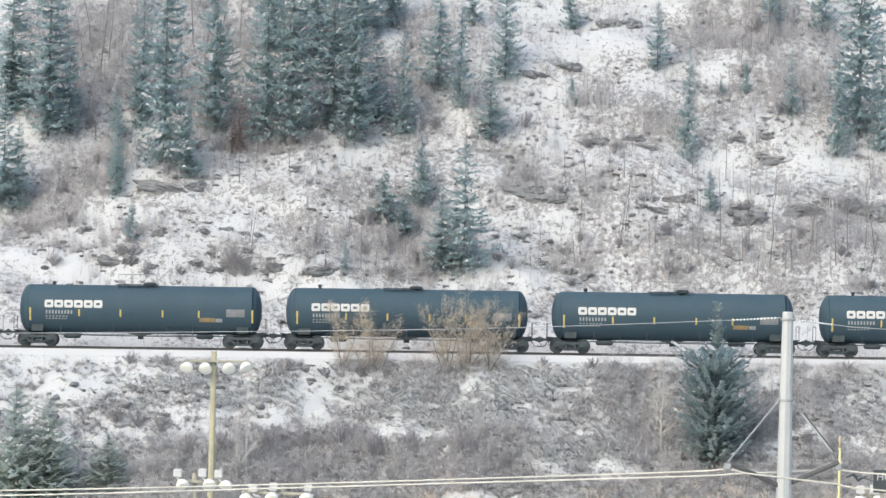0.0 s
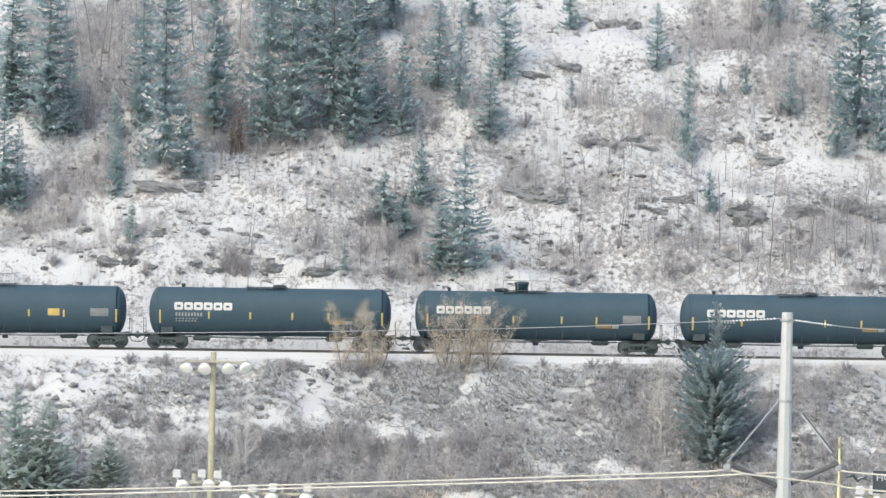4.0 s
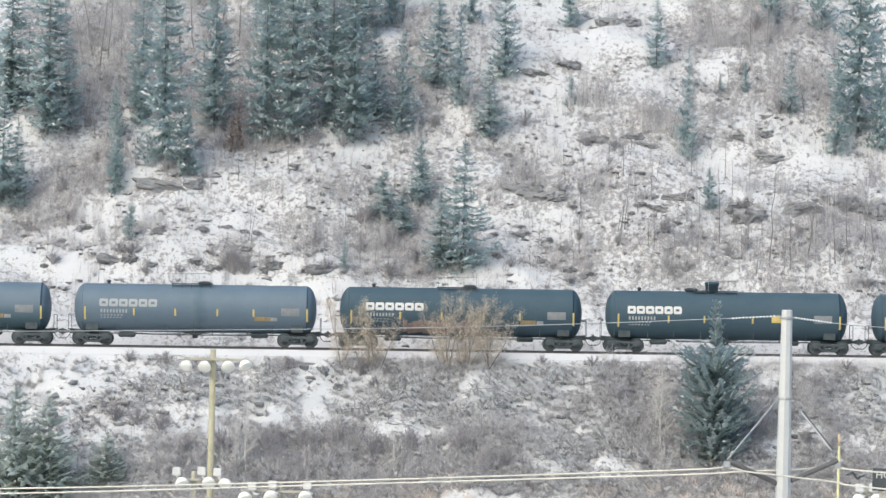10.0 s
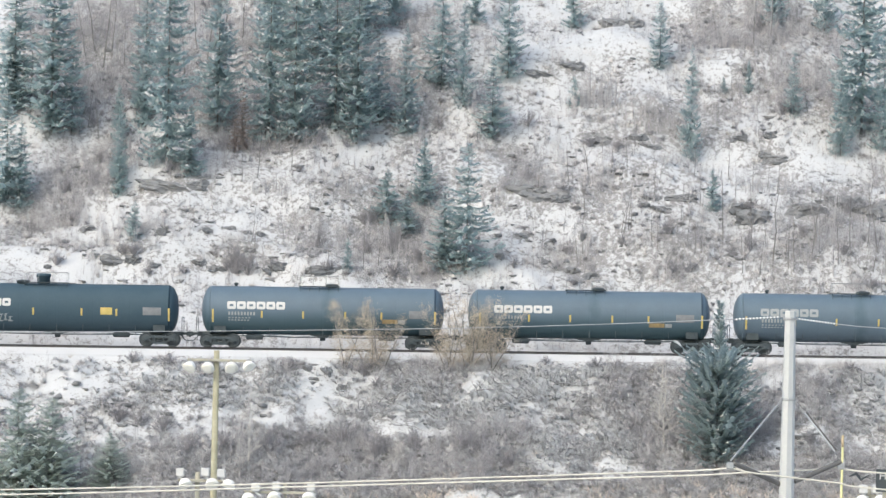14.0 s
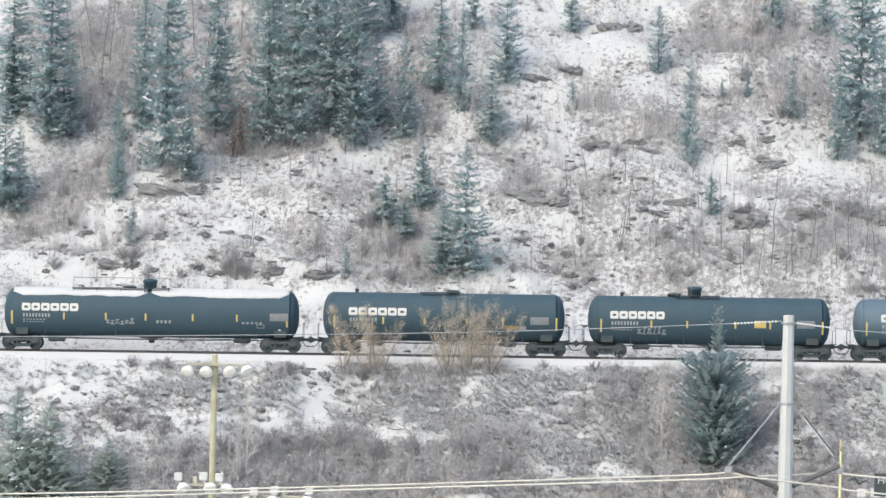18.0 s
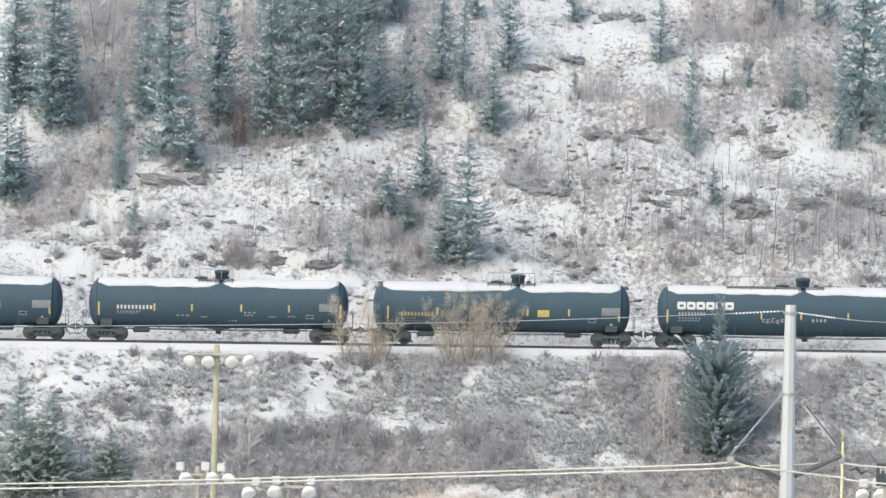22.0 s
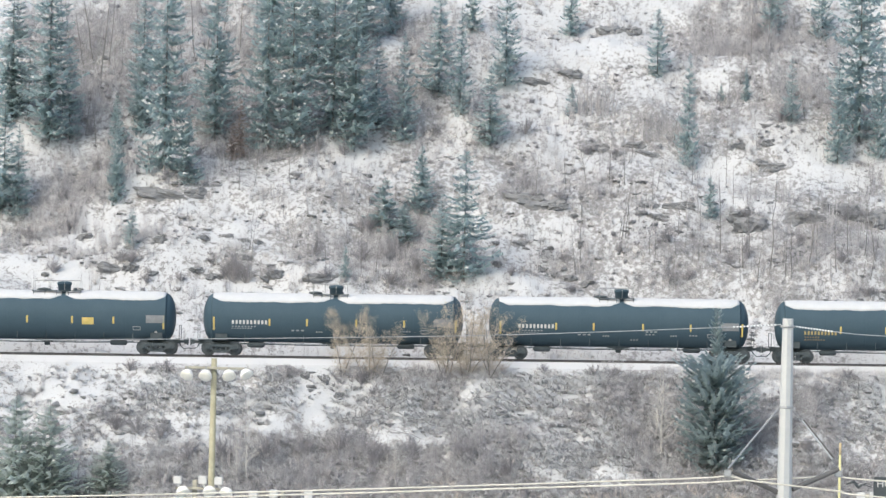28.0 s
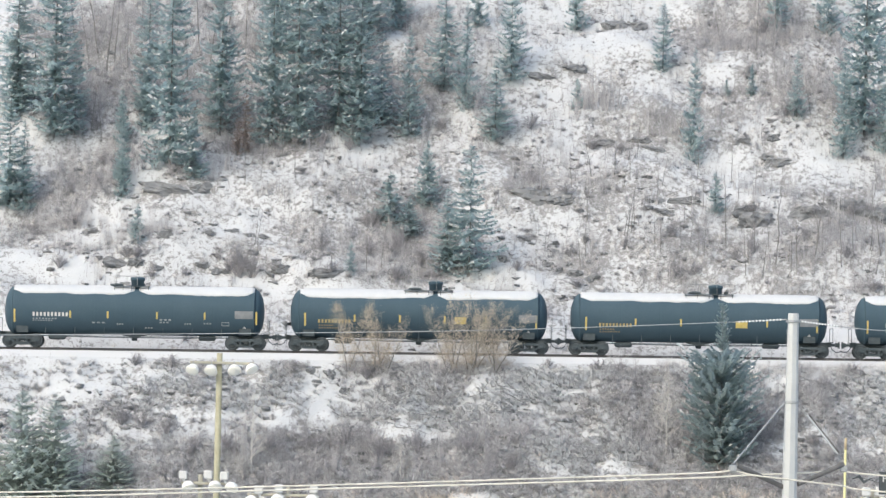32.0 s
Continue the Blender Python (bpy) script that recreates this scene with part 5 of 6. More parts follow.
scatter("snow_laden_brush", M_SNOW, "low brush coated with snow", "brush", LOW, x, y, rs.uniform(0.5, 1.2, len(x)), 12)
x, y, rs = spots(6500, 2, -33, 33, TRACK_Y + 6, 396, 0.10, 1.4)
scatter("hillside_thicket", M_TWIGRED, "tall leafless grey-brown thicket on the hillside", "brush", TALL[:3] + WAND, x, y, rs.uniform(0.5, 1.15, len(x)), 2)
x, y, rs = spots(4200, 3, -33, 33, TRACK_Y + 4.5, 396, 0.4)
scatter("hillside_grass", M_STRAW, "tufts of dry straw-coloured grass in the snow", "grass", TUFT, x, y, rs.uniform(0.5, 1.2, len(x)), 3)
x, y, rs = spots(3600, 4, -32, 32, 326, TRACK_Y - 3.6, 0.10, 1.6)
scatter("bank_brush", M_TWIGRED, "dense leafless grey brush on the railway bank", "brush", LOW + TALL[:3], x, y, rs.uniform(0.5, 1.2, len(x)), 4)
x, y, rs = spots(4500, 14, -32, 32, 327, TRACK_Y - 3.6, 0.15)
scatter("snow_laden_bank_brush", M_SNOW, "low brush coated with snow on the bank", "brush", LOW, x, y, rs.uniform(0.5, 1.1, len(x)), 14)
x, y, rs = spots(2600, 5, -32, 32, 325, TRACK_Y - 4.2, 0.05, 2.0)
scatter("bank_thicket", M_STEM, "grey-brown leafless thicket on the bank", "brush", TALL[:4] + WAND[:3], x, y, rs.uniform(0.45, 1.1, len(x)), 5)
x, y, rs = spots(800, 6, -32, 32, 322, TRACK_Y - 3.3, 0.35)
scatter("bank_grass", M_STRAW, "dry straw-coloured grass on the bank", "grass", TUFT, x, y, rs.uniform(0.5, 1.3, len(x)), 6)

STALK = [shrub_proto(270 + i, 6, 1.0, 0.3, 0, 0.010) for i in range(6)]
STEM = [shrub_proto(280 + i, 4, 1.2, 0.22, 1, 0.010) for i in range(8)]
x, y, rs = spots(9000, 21, -33, 33, TRACK_Y + 4.8, 396, 0.45, 1.5)
scatter("hillside_stalks", M_TWIGRED, "thin upright dry stalks standing in the snow", "grass", STALK, x, y, rs.uniform(0.5, 1.2, len(x)), 21)
x, y, rs = spots(28000, 25, -33, 33, TRACK_Y + 4.8, 397, 0.42, 1.1)
scatter("hillside_stems", M_STEM, "fine upright bare stems covering the slope", "brush", STEM, x, y, rs.uniform(0.45, 1.25, len(x)), 25)

rs = np.random.RandomState(23)
x, y = rs.uniform(-31, 31, 2200), TRACK_Y + rs.uniform(-4.6, -2.9, 2200)
keep = wave(x, y, 24, 6.0) + 0.035 * x > 0.15
scatter("shoulder_grass", M_TWIG, "dry grey grass along the edge of the track bed", "grass", TUFT + STALK, x[keep], y[keep], rs.uniform(0.5, 1.1, keep.sum()), 23)


def willow(x, y, width, height, count, seed):
    """A stand of upright bare rods rising from one root."""
    rs = random.Random(seed)
    t = thing("willow_clump", (x, y, float(land(x, y))), "upright bare grey willow rods in the snow", "shrub", "willow clumps")
    g = Geo()
    for _ in range(count):
        a, b = rs.uniform(-0.5, 0.5) * width, rs.uniform(-0.3, 0.3) * width
        h2 = height * rs.uniform(0.55, 1.0) * (1 - 0.5 * abs(2 * a / width) ** 2)
        e = Vector((a * rs.uniform(1.2, 1.6), b * 1.3, h2))
        g.tube([(a, b, -0.1), (a * 1.08, b, h2 * 0.5), e], [0.022, 0.016, 0.006], 4, False)
    tagged(part("stem", g, M_TWIGRED, t), kind="stuff")


def bush_mesh(seed):
    """A rounded tangle of fine bare twigs one metre in radius and height, as stems and twigs."""
    brs = random.Random(seed)
    stems, twigs = Geo(), Geo()
    for _ in range(26):
        a, e = brs.uniform(0, 6.283), brs.uniform(0.25, 1.45)
        d = Vector((math.cos(a) * math.cos(e), math.sin(a) * math.cos(e), math.sin(e)))
        l = brs.uniform(0.7, 1.0)
        bend = Vector((brs.uniform(-0.12, 0.12), brs.uniform(-0.12, 0.12), 0.06))
        pts = [Vector((0, 0, -0.1)), d * l * 0.5 + bend, d * l + bend * 0.5]
        stems.tube(pts, [0.020, 0.013, 0.005], 4, False)
        for _ in range(11):
            p = pts[1].lerp(pts[2], brs.uniform(-0.6, 0.9))
            q = p + (d * 0.6 + Vector((brs.uniform(-1, 1), brs.uniform(-1, 1), brs.uniform(-0.5, 1)))) * brs.uniform(0.12, 0.3)
            twigs.tube([p, q], [0.010, 0.004], 3, False)
    return stems.mesh("stem", M_STEM), twigs.mesh("twig", M_STEM)


BUSH = [bush_mesh(500 + k) for k in range(5)]
# x, y, radius, height
BUSHES_A = [
    (-14.94, 359.20, 1.15, 1.98), (-13.90, 359.00, 1.06, 1.85), (-29.96, 364.50, 0.81, 1.16), (-27.58, 359.15, 0.88, 1.15), (-22.05, 359.40, 1.06, 1.06), (21.70, 361.35, 0.67, 1.60),
    (25.42, 362.30, 0.67, 1.33), (29.14, 366.90, 0.90, 1.26), (28.31, 359.70, 0.79, 1.15), (16.13, 359.50, 1.15, 1.06), (17.34, 359.55, 1.06, 0.97), (15.93, 362.05, 0.80, 1.42),
    (20.38, 360.70, 0.66, 1.15), (30.07, 357.55, 1.23, 0.88), (12.60, 361.85, 0.62, 1.07), (-3.79, 362.30, 1.25, 1.78), (-1.94, 360.70, 1.15, 1.51), (-9.04, 361.65, 0.98, 1.33),
    (-5.91, 365.35, 0.81, 1.17), (-25.75, 368.15, 0.90, 1.36), (-27.74, 367.45, 0.81, 1.26), (-25.41, 371.50, 0.73, 1.19), (5.91, 369.90, 0.91, 1.09), (8.75, 362.40, 0.80, 0.98),
]
BUSHES_B = [
    (4.89, 359.50, 0.71, 0.88), (-18.51, 358.40, 0.62, 0.62), (24.86, 377.15, 1.20, 1.57), (23.74, 388.75, 1.24, 1.62), (2.97, 374.75, 0.74, 1.01), (-0.80, 376.20, 0.83, 1.11),
    (-9.53, 373.25, 0.92, 1.19), (-11.19, 373.35, 0.92, 1.10), (-13.32, 374.60, 0.92, 1.20), (-16.57, 372.65, 0.82, 1.10), (-18.24, 372.80, 0.82, 1.10), (-7.43, 373.00, 0.82, 0.92),
    (-20.20, 367.50, 0.81, 1.08), (-21.72, 371.90, 0.91, 1.37), (-23.82, 375.15, 0.83, 1.20), (-26.41, 376.00, 0.92, 1.38), (-27.96, 379.30, 0.93, 1.58), (-20.92, 341.60, 0.84, 0.84),
    (-18.42, 341.35, 1.26, 0.92), (-15.55, 341.05, 0.67, 0.75), (-21.40, 335.80, 1.40, 1.40), (-19.87, 335.35, 1.32, 1.23), (-18.31, 334.45, 1.40, 1.56), (-10.22, 340.85, 0.84, 0.84),
]
BUSHES_C = [
    (-5.26, 340.85, 1.00, 1.26), (-4.28, 339.60, 0.83, 1.00), (0.06, 340.75, 1.09, 1.00), (10.33, 341.40, 1.09, 0.92), (11.85, 341.35, 1.01, 0.92), (12.98, 340.30, 1.09, 1.09),
    (6.90, 341.85, 0.67, 0.67), (25.46, 339.65, 1.08, 1.17), (27.48, 341.55, 0.92, 0.84), (-6.55, 334.75, 1.48, 1.64), (-8.77, 334.40, 1.40, 1.64), (-11.34, 333.25, 1.39, 1.64),
    (-4.28, 334.10, 1.48, 1.72), (-14.29, 332.65, 1.31, 1.55), (-1.69, 334.45, 1.40, 1.64), (1.67, 333.10, 1.47, 1.64), (20.78, 336.55, 0.99, 1.16), (4.65, 332.60, 1.22, 1.22),
    (15.10, 334.50, 0.99, 1.23), (-16.49, 332.25, 1.14, 1.39), (24.42, 334.65, 0.99, 1.07),
]
BUSHES_D = [
    (-14.79, 359.85, 1.29, 1.57), (-15.56, 359.4, 0.96, 1.11), (-3.71, 358.85, 1.2, 1.2), (-0.91, 359.6, 1.12, 1.11), (-12.15, 359.2, 1.04, 0.92), (-5.81, 362.25, 1.13, 1.39),
    (-20.89, 358.1, 0.8, 0.74), (-22.82, 359.6, 0.96, 0.92), (-8.31, 358.0, 1.36, 0.92), (10.53, 374.9, 1.42, 0.87), (12.6, 374.05, 1.09, 0.77), (8.35, 367.15, 1.47, 0.94),
    (21.81, 365.6, 1.63, 0.84), (26.29, 365.45, 1.63, 0.84), (30.51, 367.15, 1.64, 0.85), (-27.11, 365.25, 1.14, 0.94), (-18.81, 368.35, 1.23, 1.04), (-3.54, 376.3, 1.43, 0.97),
    (5.91, 376.2, 1.09, 1.26), (9.1, 358.4, 1.2, 0.64), (-3.41, 363.8, 1.22, 1.87), (-5.51, 365.4, 1.06, 1.41),
]
BUSHES = BUSHES_A + BUSHES_B + BUSHES_C + BUSHES_D
for i, (x, y, r, hgt) in enumerate(BUSHES):
    t = thing("bare_bush", Matrix.Translation((x, y, float(land(x, y)))) @ Matrix.Rotation(i * 1.9, 4, "Z"), "rounded leafless grey bush rooted in the snow" if y > TRACK_Y else "rounded leafless grey-brown bush on the railway bank", "bush", "bare bushes", (r, r, hgt))
    stems, twigs = BUSH[i % 5]
    tagged(part("stem", stems, None, t), kind="stuff")
    tagged(part("twig", twigs, None, t), kind="stuff")


for i, (x, y, wd, hgt, count) in enumerate([
    (10.64, 378.40, 1.69, 3.59, 45), (11.90, 378.05, 1.52, 3.59, 40), (22.28, 367.30, 1.23, 1.43, 20), (24.74, 367.10, 1.07, 1.84, 16), (-6.82, 367.35, 1.23, 1.84, 25), (-12.54, 366.80, 1.64, 1.64, 20),
    (14.46, 366.05, 1.23, 1.23, 12), (-15.97, 369.25, 1.65, 2.06, 20),
]):
    willow(x, y, wd, hgt, count, 300 + i)

rs = np.random.RandomState(66)
x, y = rs.uniform(-14, 31, 4800), rs.normal(326.8, 1.7, 4800)
keep = wave(x, y, 79, 8.0) + 0.03 * x > -0.35
M_FOOT = noisy("rusty_dry_grass", (0.48, 0.41, 0.36), (0.70, 0.61, 0.54), 0.4, 4, 0.9, 0, 0, 0.1, 0.3)
scatter("foot_grass", M_FOOT, "rusty beige dry grass at the foot of the bank", "grass", TUFT, x[keep], y[keep], rs.uniform(0.9, 1.9, keep.sum()), 66)

CLUMP = []
for k in range(6):
    prs = np.random.RandomState(280 + k)
    vs, ts = [], []
    for _ in range(46):
        a, e, l = prs.uniform(0, 6.283), prs.uniform(0.1, 1.5), prs.uniform(0.35, 0.75)
        d = np.array((math.cos(a) * math.cos(e), math.sin(a) * math.cos(e), math.sin(e) * 0.8))
        w = np.cross(d, prs.normal(0, 1, 3))
        w = w / np.linalg.norm(w) * 0.03
        p = prs.uniform(-0.12, 0.12, 3)
        n = len(vs)
        vs += [p + d * 0.1 + w, p + d * 0.1 - w, p + d * l + w * 0.5]
        ts.append((n, n + 1, n + 2))
    CLUMP.append((np.array(vs), np.array(ts)))
x, y, rs = spots(9000, 8, -32, 32, 328, TRACK_Y - 3.9, 0.16, 1.2)
size = rs.uniform(0.3, 0.85, len(x))
scatter("bank_bushes", M_TWIGRED, "low dark tangled bushes on the bank", "brush", CLUMP, x, y, size, 8)
scatter("bank_bush_snow", M_SNOW, "snow caught on the low bushes of the bank", "snow", CLUMP, x[::2], y[::2] - 0.05, size[::2] * 0.9, 9, 0.3)
x, y, rs = spots(4600, 9, -32, 32, TRACK_Y + 6, 393, 0.30)
size = rs.uniform(0.25, 0.8, len(x))
scatter("hillside_bushes", M_STEM, "low dark tangled bushes on the hillside", "brush", CLUMP, x, y, size, 10)
scatter("hillside_bush_snow", M_SNOW, "snow caught on the low bushes of the hillside", "snow", CLUMP, x[::2], y[::2] + 0.05, size[::2] * 0.8, 11, 0.2)


def arch_proto(seed, count, width):
    """Stems arching out of one root and bending down under snow."""
    prs = np.random.RandomState(seed)
    vs, ts = [], []
    for _ in range(count):
        a, l, h0 = prs.uniform(0, 6.283), prs.uniform(0.4, 1.0), prs.uniform(0.25, 0.6)
        side = np.array((-math.sin(a), math.cos(a), 0.4)) * width * prs.uniform(0.6, 1.3)
        n = len(vs)
        for j in range(5):
            q = j / 4
            p = np.array((math.cos(a) * l * q, math.sin(a) * l * q, h0 * 4 * q * (1.05 - q) * 0.6 + 0.03))
            vs += [p + side * (1 - 0.7 * q), p - side * (1 - 0.7 * q)]
        for j in range(4):
            m = n + 2 * j
            ts += [(m, m + 1, m + 3), (m, m + 3, m + 2)]
    return np.array(vs), np.array(ts)


ARCH = [arch_proto(400 + k, 13, 0.024) for k in range(8)]
ARCHD = [arch_proto(410 + k, 13, 0.018) for k in range(8)]
rs = np.random.RandomState(88)
for count, cx, cy, rx, ry in [
    (260, 5.76, 339.45, 2.08, 1.10), (170, 2.00, 337.25, 1.69, 0.80), (131, 8.42, 340.85, 1.90, 0.65), (152, -3.29, 338.15, 1.89, 1.00), (163, -12.41, 339.25, 2.27, 1.25), (202, 11.37, 335.00, 2.24, 1.30),
    (203, 28.86, 339.45, 1.14, 1.95), (141, 7.62, 333.90, 1.49, 0.75), (123, -18.08, 339.05, 2.27, 1.15), (124, -0.68, 339.65, 1.52, 1.20),
]:
    x, y = rs.normal(cx, rx, count), rs.normal(cy, ry, count)
    keep = (y < TRACK_Y - 4.0) & (y > 328)
    x, y = x[keep], y[keep]
    size = rs.uniform(0.4, 0.95, len(x))
    scatter("snowy_bramble", M_SNOW, "arching stems weighed down by snow on the bank", "brush", ARCH, x, y, size * 1.15, int(count))
    scatter("dark_bramble", M_TWIGRED, "dark arching stems tangled under the snow", "brush", ARCHD, x[::6], y[::6] + 0.08, size[::6] * 0.9, int(count) + 1)


x, y, rs = spots(5200, 90, -32, 32, 330, TRACK_Y - 3.9, 0.30, 1.1)
size = rs.uniform(0.4, 1.05, len(x))
scatter("bank_tangle", M_STEM, "dark tangled arching stems all over the bank", "brush", ARCHD, x, y, size, 90)
scatter("bank_tangle_snow", M_SNOW, "thin lines of snow lying on the tangled stems", "snow", ARCH, x[::2], y[::2] - 0.06, size[::2] * 0.95, 91, 0.08)


def rock_mesh(seed):
    """A bedded ledge of broken rock: long, flat-topped, with jagged layers."""
    bm = bmesh.new()
    bmesh.ops.create_icosphere(bm, subdivisions=4, radius=1.0)
    off = Vector((seed * 3.1, seed * 1.7, 0))
    for v in bm.verts:
        p = v.co.copy()
        layer = math.floor((p.z + 0.3 * noise.noise(p * 1.5 + off)) * 2.4)
        push = noise.noise(Vector((p.x * 2.6, p.y * 2.6, layer * 7.7)) + off) * 0.42
        n = noise.noise(p * 1.2 + off) * 0.45 + noise.noise(p * 5.0 + off) * 0.22
        v.co *= 1 + n
        v.co.x *= 1 + push
        v.co.y *= 1 + push
        v.co.z = min(v.co.z, 0.62 + 0.35 * noise.noise(p * 2.2 - off))
    me = bpy.data.meshes.new("rock")
    bm.to_mesh(me)
    bm.free()
    me.materials.append(M_ROCK)
    return me


def fallen_branch(x, y, length, angle, seed):
    """A snow-topped dead branch lying on the bank."""
    rs = random.Random(seed)
    t = thing("fallen_branch", (x, y, float(land(x, y)) + 0.2), "dead grey branch with snow on it lying on the bank", "branch", "fallen branches on the bank")
    ca, sa = math.cos(angle), math.sin(angle)
    pts = []
    for k in range(7):
        d = length * (k / 6 - 0.5)
        px, py = d * ca, d * 0.25 * sa
        pts.append(Vector((px, py, float(land(x + px, y + py)) - float(land(x, y)) + 0.10 + rs.uniform(0, 0.12))))
    part("limb", Geo().tube(pts, [0.04, 0.038, 0.034, 0.028, 0.022, 0.016, 0.008], 6), M_BARK, t)
    part("snow", Geo().tube([p + Vector((0, -0.01, 0.032)) for p in pts], [0.012, 0.03, 0.028, 0.026, 0.02, 0.015, 0.006], 6), M_SNOW, t, "line of snow on the branch")
    for _ in range(5):
        k = rs.randint(1, 5)
        e = pts[k] + Vector((rs.uniform(-0.7, 0.7), rs.uniform(-0.3, 0.2), rs.uniform(0.15, 0.7)))
        part("twig", Geo().tube([pts[k], e], [0.025, 0.008], 5), M_BARK, t)


for i, (x, y, length, angle) in enumerate([
    (-5.15, 337.70, 2.54, 0.20), (-0.62, 337.05, 3.10, -0.30), (-3.28, 337.80, 1.98, 0.40), (-1.24, 339.25, 1.70, -0.50), (2.73, 338.60, 2.27, -0.35), (5.38, 337.95, 2.55, -0.40),
    (-6.64, 337.30, 1.69, 0.10), (3.86, 339.15, 1.70, 0.50), (8.03, 339.70, 1.99, -0.40), (8.40, 337.55, 1.70, 0.20), (-2.10, 335.65, 2.25, -0.25), (-8.08, 335.65, 1.69, 0.20),
]):
    fallen_branch(x, y, length, angle, i)

ROCKS = [rock_mesh(i) for i in range(7)]
STONE = []
for k in range(6):
    bm = bmesh.new()
    bmesh.ops.create_icosphere(bm, subdivisions=1, radius=0.3)
    for v in bm.verts:
        v.co *= 1 + noise.noise(v.co * 5 + Vector((k * 5, 0, 0))) * 1.6
        v.co.z *= 0.6
        v.co.x *= 1.5
    bm.verts.ensure_lookup_table()
    STONE.append((np.array([tuple(v.co) for v in bm.verts]), np.array([[v.index for v in f.verts] for f in bm.faces])))
    bm.free()
rs = np.random.RandomState(31)
x = rs.uniform(-31, 31, 1800)
y = TRACK_Y + 5.2 + rs.gamma(1.6, 9.0, 1800)
keep = wave(x, y, 77, 5.0) + 0.5 * wave(x, y, 76, 14.0) > 0.15 + 2 * clearing(x, y)
scatter("scattered_stones", M_ROCK, "dark stones sticking out of the snow on the slope", "stones", STONE, x[keep], y[keep], rs.uniform(0.2, 0.55, keep.sum()) / rs.uniform(0.45, 1.0, keep.sum()), 31)
x, y = rs.uniform(-31, 31, 450), rs.uniform(333, TRACK_Y - 3.8, 450)
keep = wave(x, y, 78, 7.0) > 0.0
scatter("bank_stones", M_ROCK, "dark stones in the snowy bank", "stones", STONE, x[keep], y[keep], rs.uniform(0.35, 1.1, keep.sum()), 32)

for i, (x, y, a, b) in enumerate(OUTCROPS):
    ob = new("rock_outcrop", ROCKS[i % 7])
    ob.matrix_basis = Matrix.Translation((x, y + 0.15, float(land(x, y)) - 0.15 * b)) @ Matrix.Rotation(random.uniform(-0.3, 0.3), 4, "Z") @ Matrix.Rotation(random.uniform(-0.2, 0.2), 4, "Y")
    ob.scale = (a * 1.05, 0.9 * b + 0.25, 1.9 * b)
    tagged(ob, "dark rock outcrop capped with snow on the slope", "rock", "rock outcrops")


# ---- poles, lamps and wires in the foreground ----
def flood(pole, x, y, z, size=0.4, tilt=65.0, turn=0.0, box=True, aside=-0.18):
    """A round floodlight head with a lens and a ballast box, hung on the pole's arm."""
    prof = [(0.10, -0.16), (0.22, -0.12), (0.30, 0.0), (0.34, 0.14), (0.36, 0.16), (0.36, 0.19)]
    k = size / 0.72
    bowl = shared("bowl", lambda: Geo().lathe(prof, "z", n=20).mesh("floodlight", M_LAMP, True))
    m = Matrix.Translation((x, y, z)) @ Matrix.Rotation(radians(turn), 4, "Z") @ Matrix.Rotation(radians(tilt), 4, "X") @ Matrix.Diagonal((k, k, k, 1))
    f = part("floodlight", bowl, None, pole, "cream enamelled floodlight", at=m)
    lens = shared("lens", lambda: Geo().lathe([(0.05, 0.24), (0.2, 0.225), (0.33, 0.192), (0.33, 0.18)][::-1], "z", n=20).mesh("lens", M_LAMPIN, True))
    part("lens", lens, None, f)
    if box:
        b = shared("ballast", lambda: Geo().box(-0.125, 0.125, -0.11, 0.11, 0.0, 0.25, 0.03).tube([(0.0, 0.0, 0.02), (0.06, 0.0, -0.08), (0.16, 0.0, -0.12)], 0.04, 8).mesh("ballast_box", M_WHITE))
        part("ballast_box", b, None, pole, "white ballast box", at=(x + aside, y, z + 0.17))
    return f


def light_pole(name, top, foot_z, radii, mat, label, arm, heads, box, size=0.42, group="floodlight poles"):
    """A round timber pole with a crossarm and its floodlights."""
    p = thing(name, (top[0], top[1], foot_z), label, "light pole", group)
    hgt = top[2] - foot_z
    part("post", Geo().tube([(0, 0, -0.3), (0.01, 0, hgt * 0.5), (0, 0, hgt)], [radii[1], (radii[0] + radii[1]) / 2, radii[0]], 14), mat, p, smooth=True)
    a0, a1, az = arm
    part("crossarm", Geo().box(a0 - top[0], a1 - top[0], -0.20, -0.09, az - foot_z - 0.035, az - foot_z + 0.045, 0.012), M_GREYWOOD, p)
    for x, z, tilt, turn, aside in heads:
        flood(p, x - top[0], -0.3, z - foot_z, size, tilt, turn, box, aside)
        part("bracket", shared("bracket", lambda: Geo().tube([(0, 0.14, 0.0), (0, 0.0, 0.02), (0, 0.0, 0.12)], 0.025, 6).mesh("bracket", M_GALV)), None, p, at=(x - top[0], -0.28, az - foot_z - 0.06))
    return p



LP = (-6.925, 155.00, 10.139)
A, B, C, D = (-7.709, 155.00, 9.653), (-7.155, 155.00, 9.649), (-6.463, 155.00, 9.666), (-5.946, 155.00, 9.713)
light_pole("floodlight_pole", LP, 0.0, (0.088, 0.125), M_TIMBER, "tall weathered timber pole with four cream floodlights", (A[0] - 0.1, D[0] + 0.1, A[2] + 0.18),
           [(A[0], A[2], 134, -25, 0), (B[0], B[2], 136, -14, 0), (C[0], C[2], 132, 16, 0), (D[0], D[2], 138, 42, 0)], False, 0.42)
GP = (-7.179, 150.00, 6.526)
A, B, C = (-7.539, 150.00, 6.216), (-6.736, 150.00, 6.236), (-6.217, 150.00, 6.215)
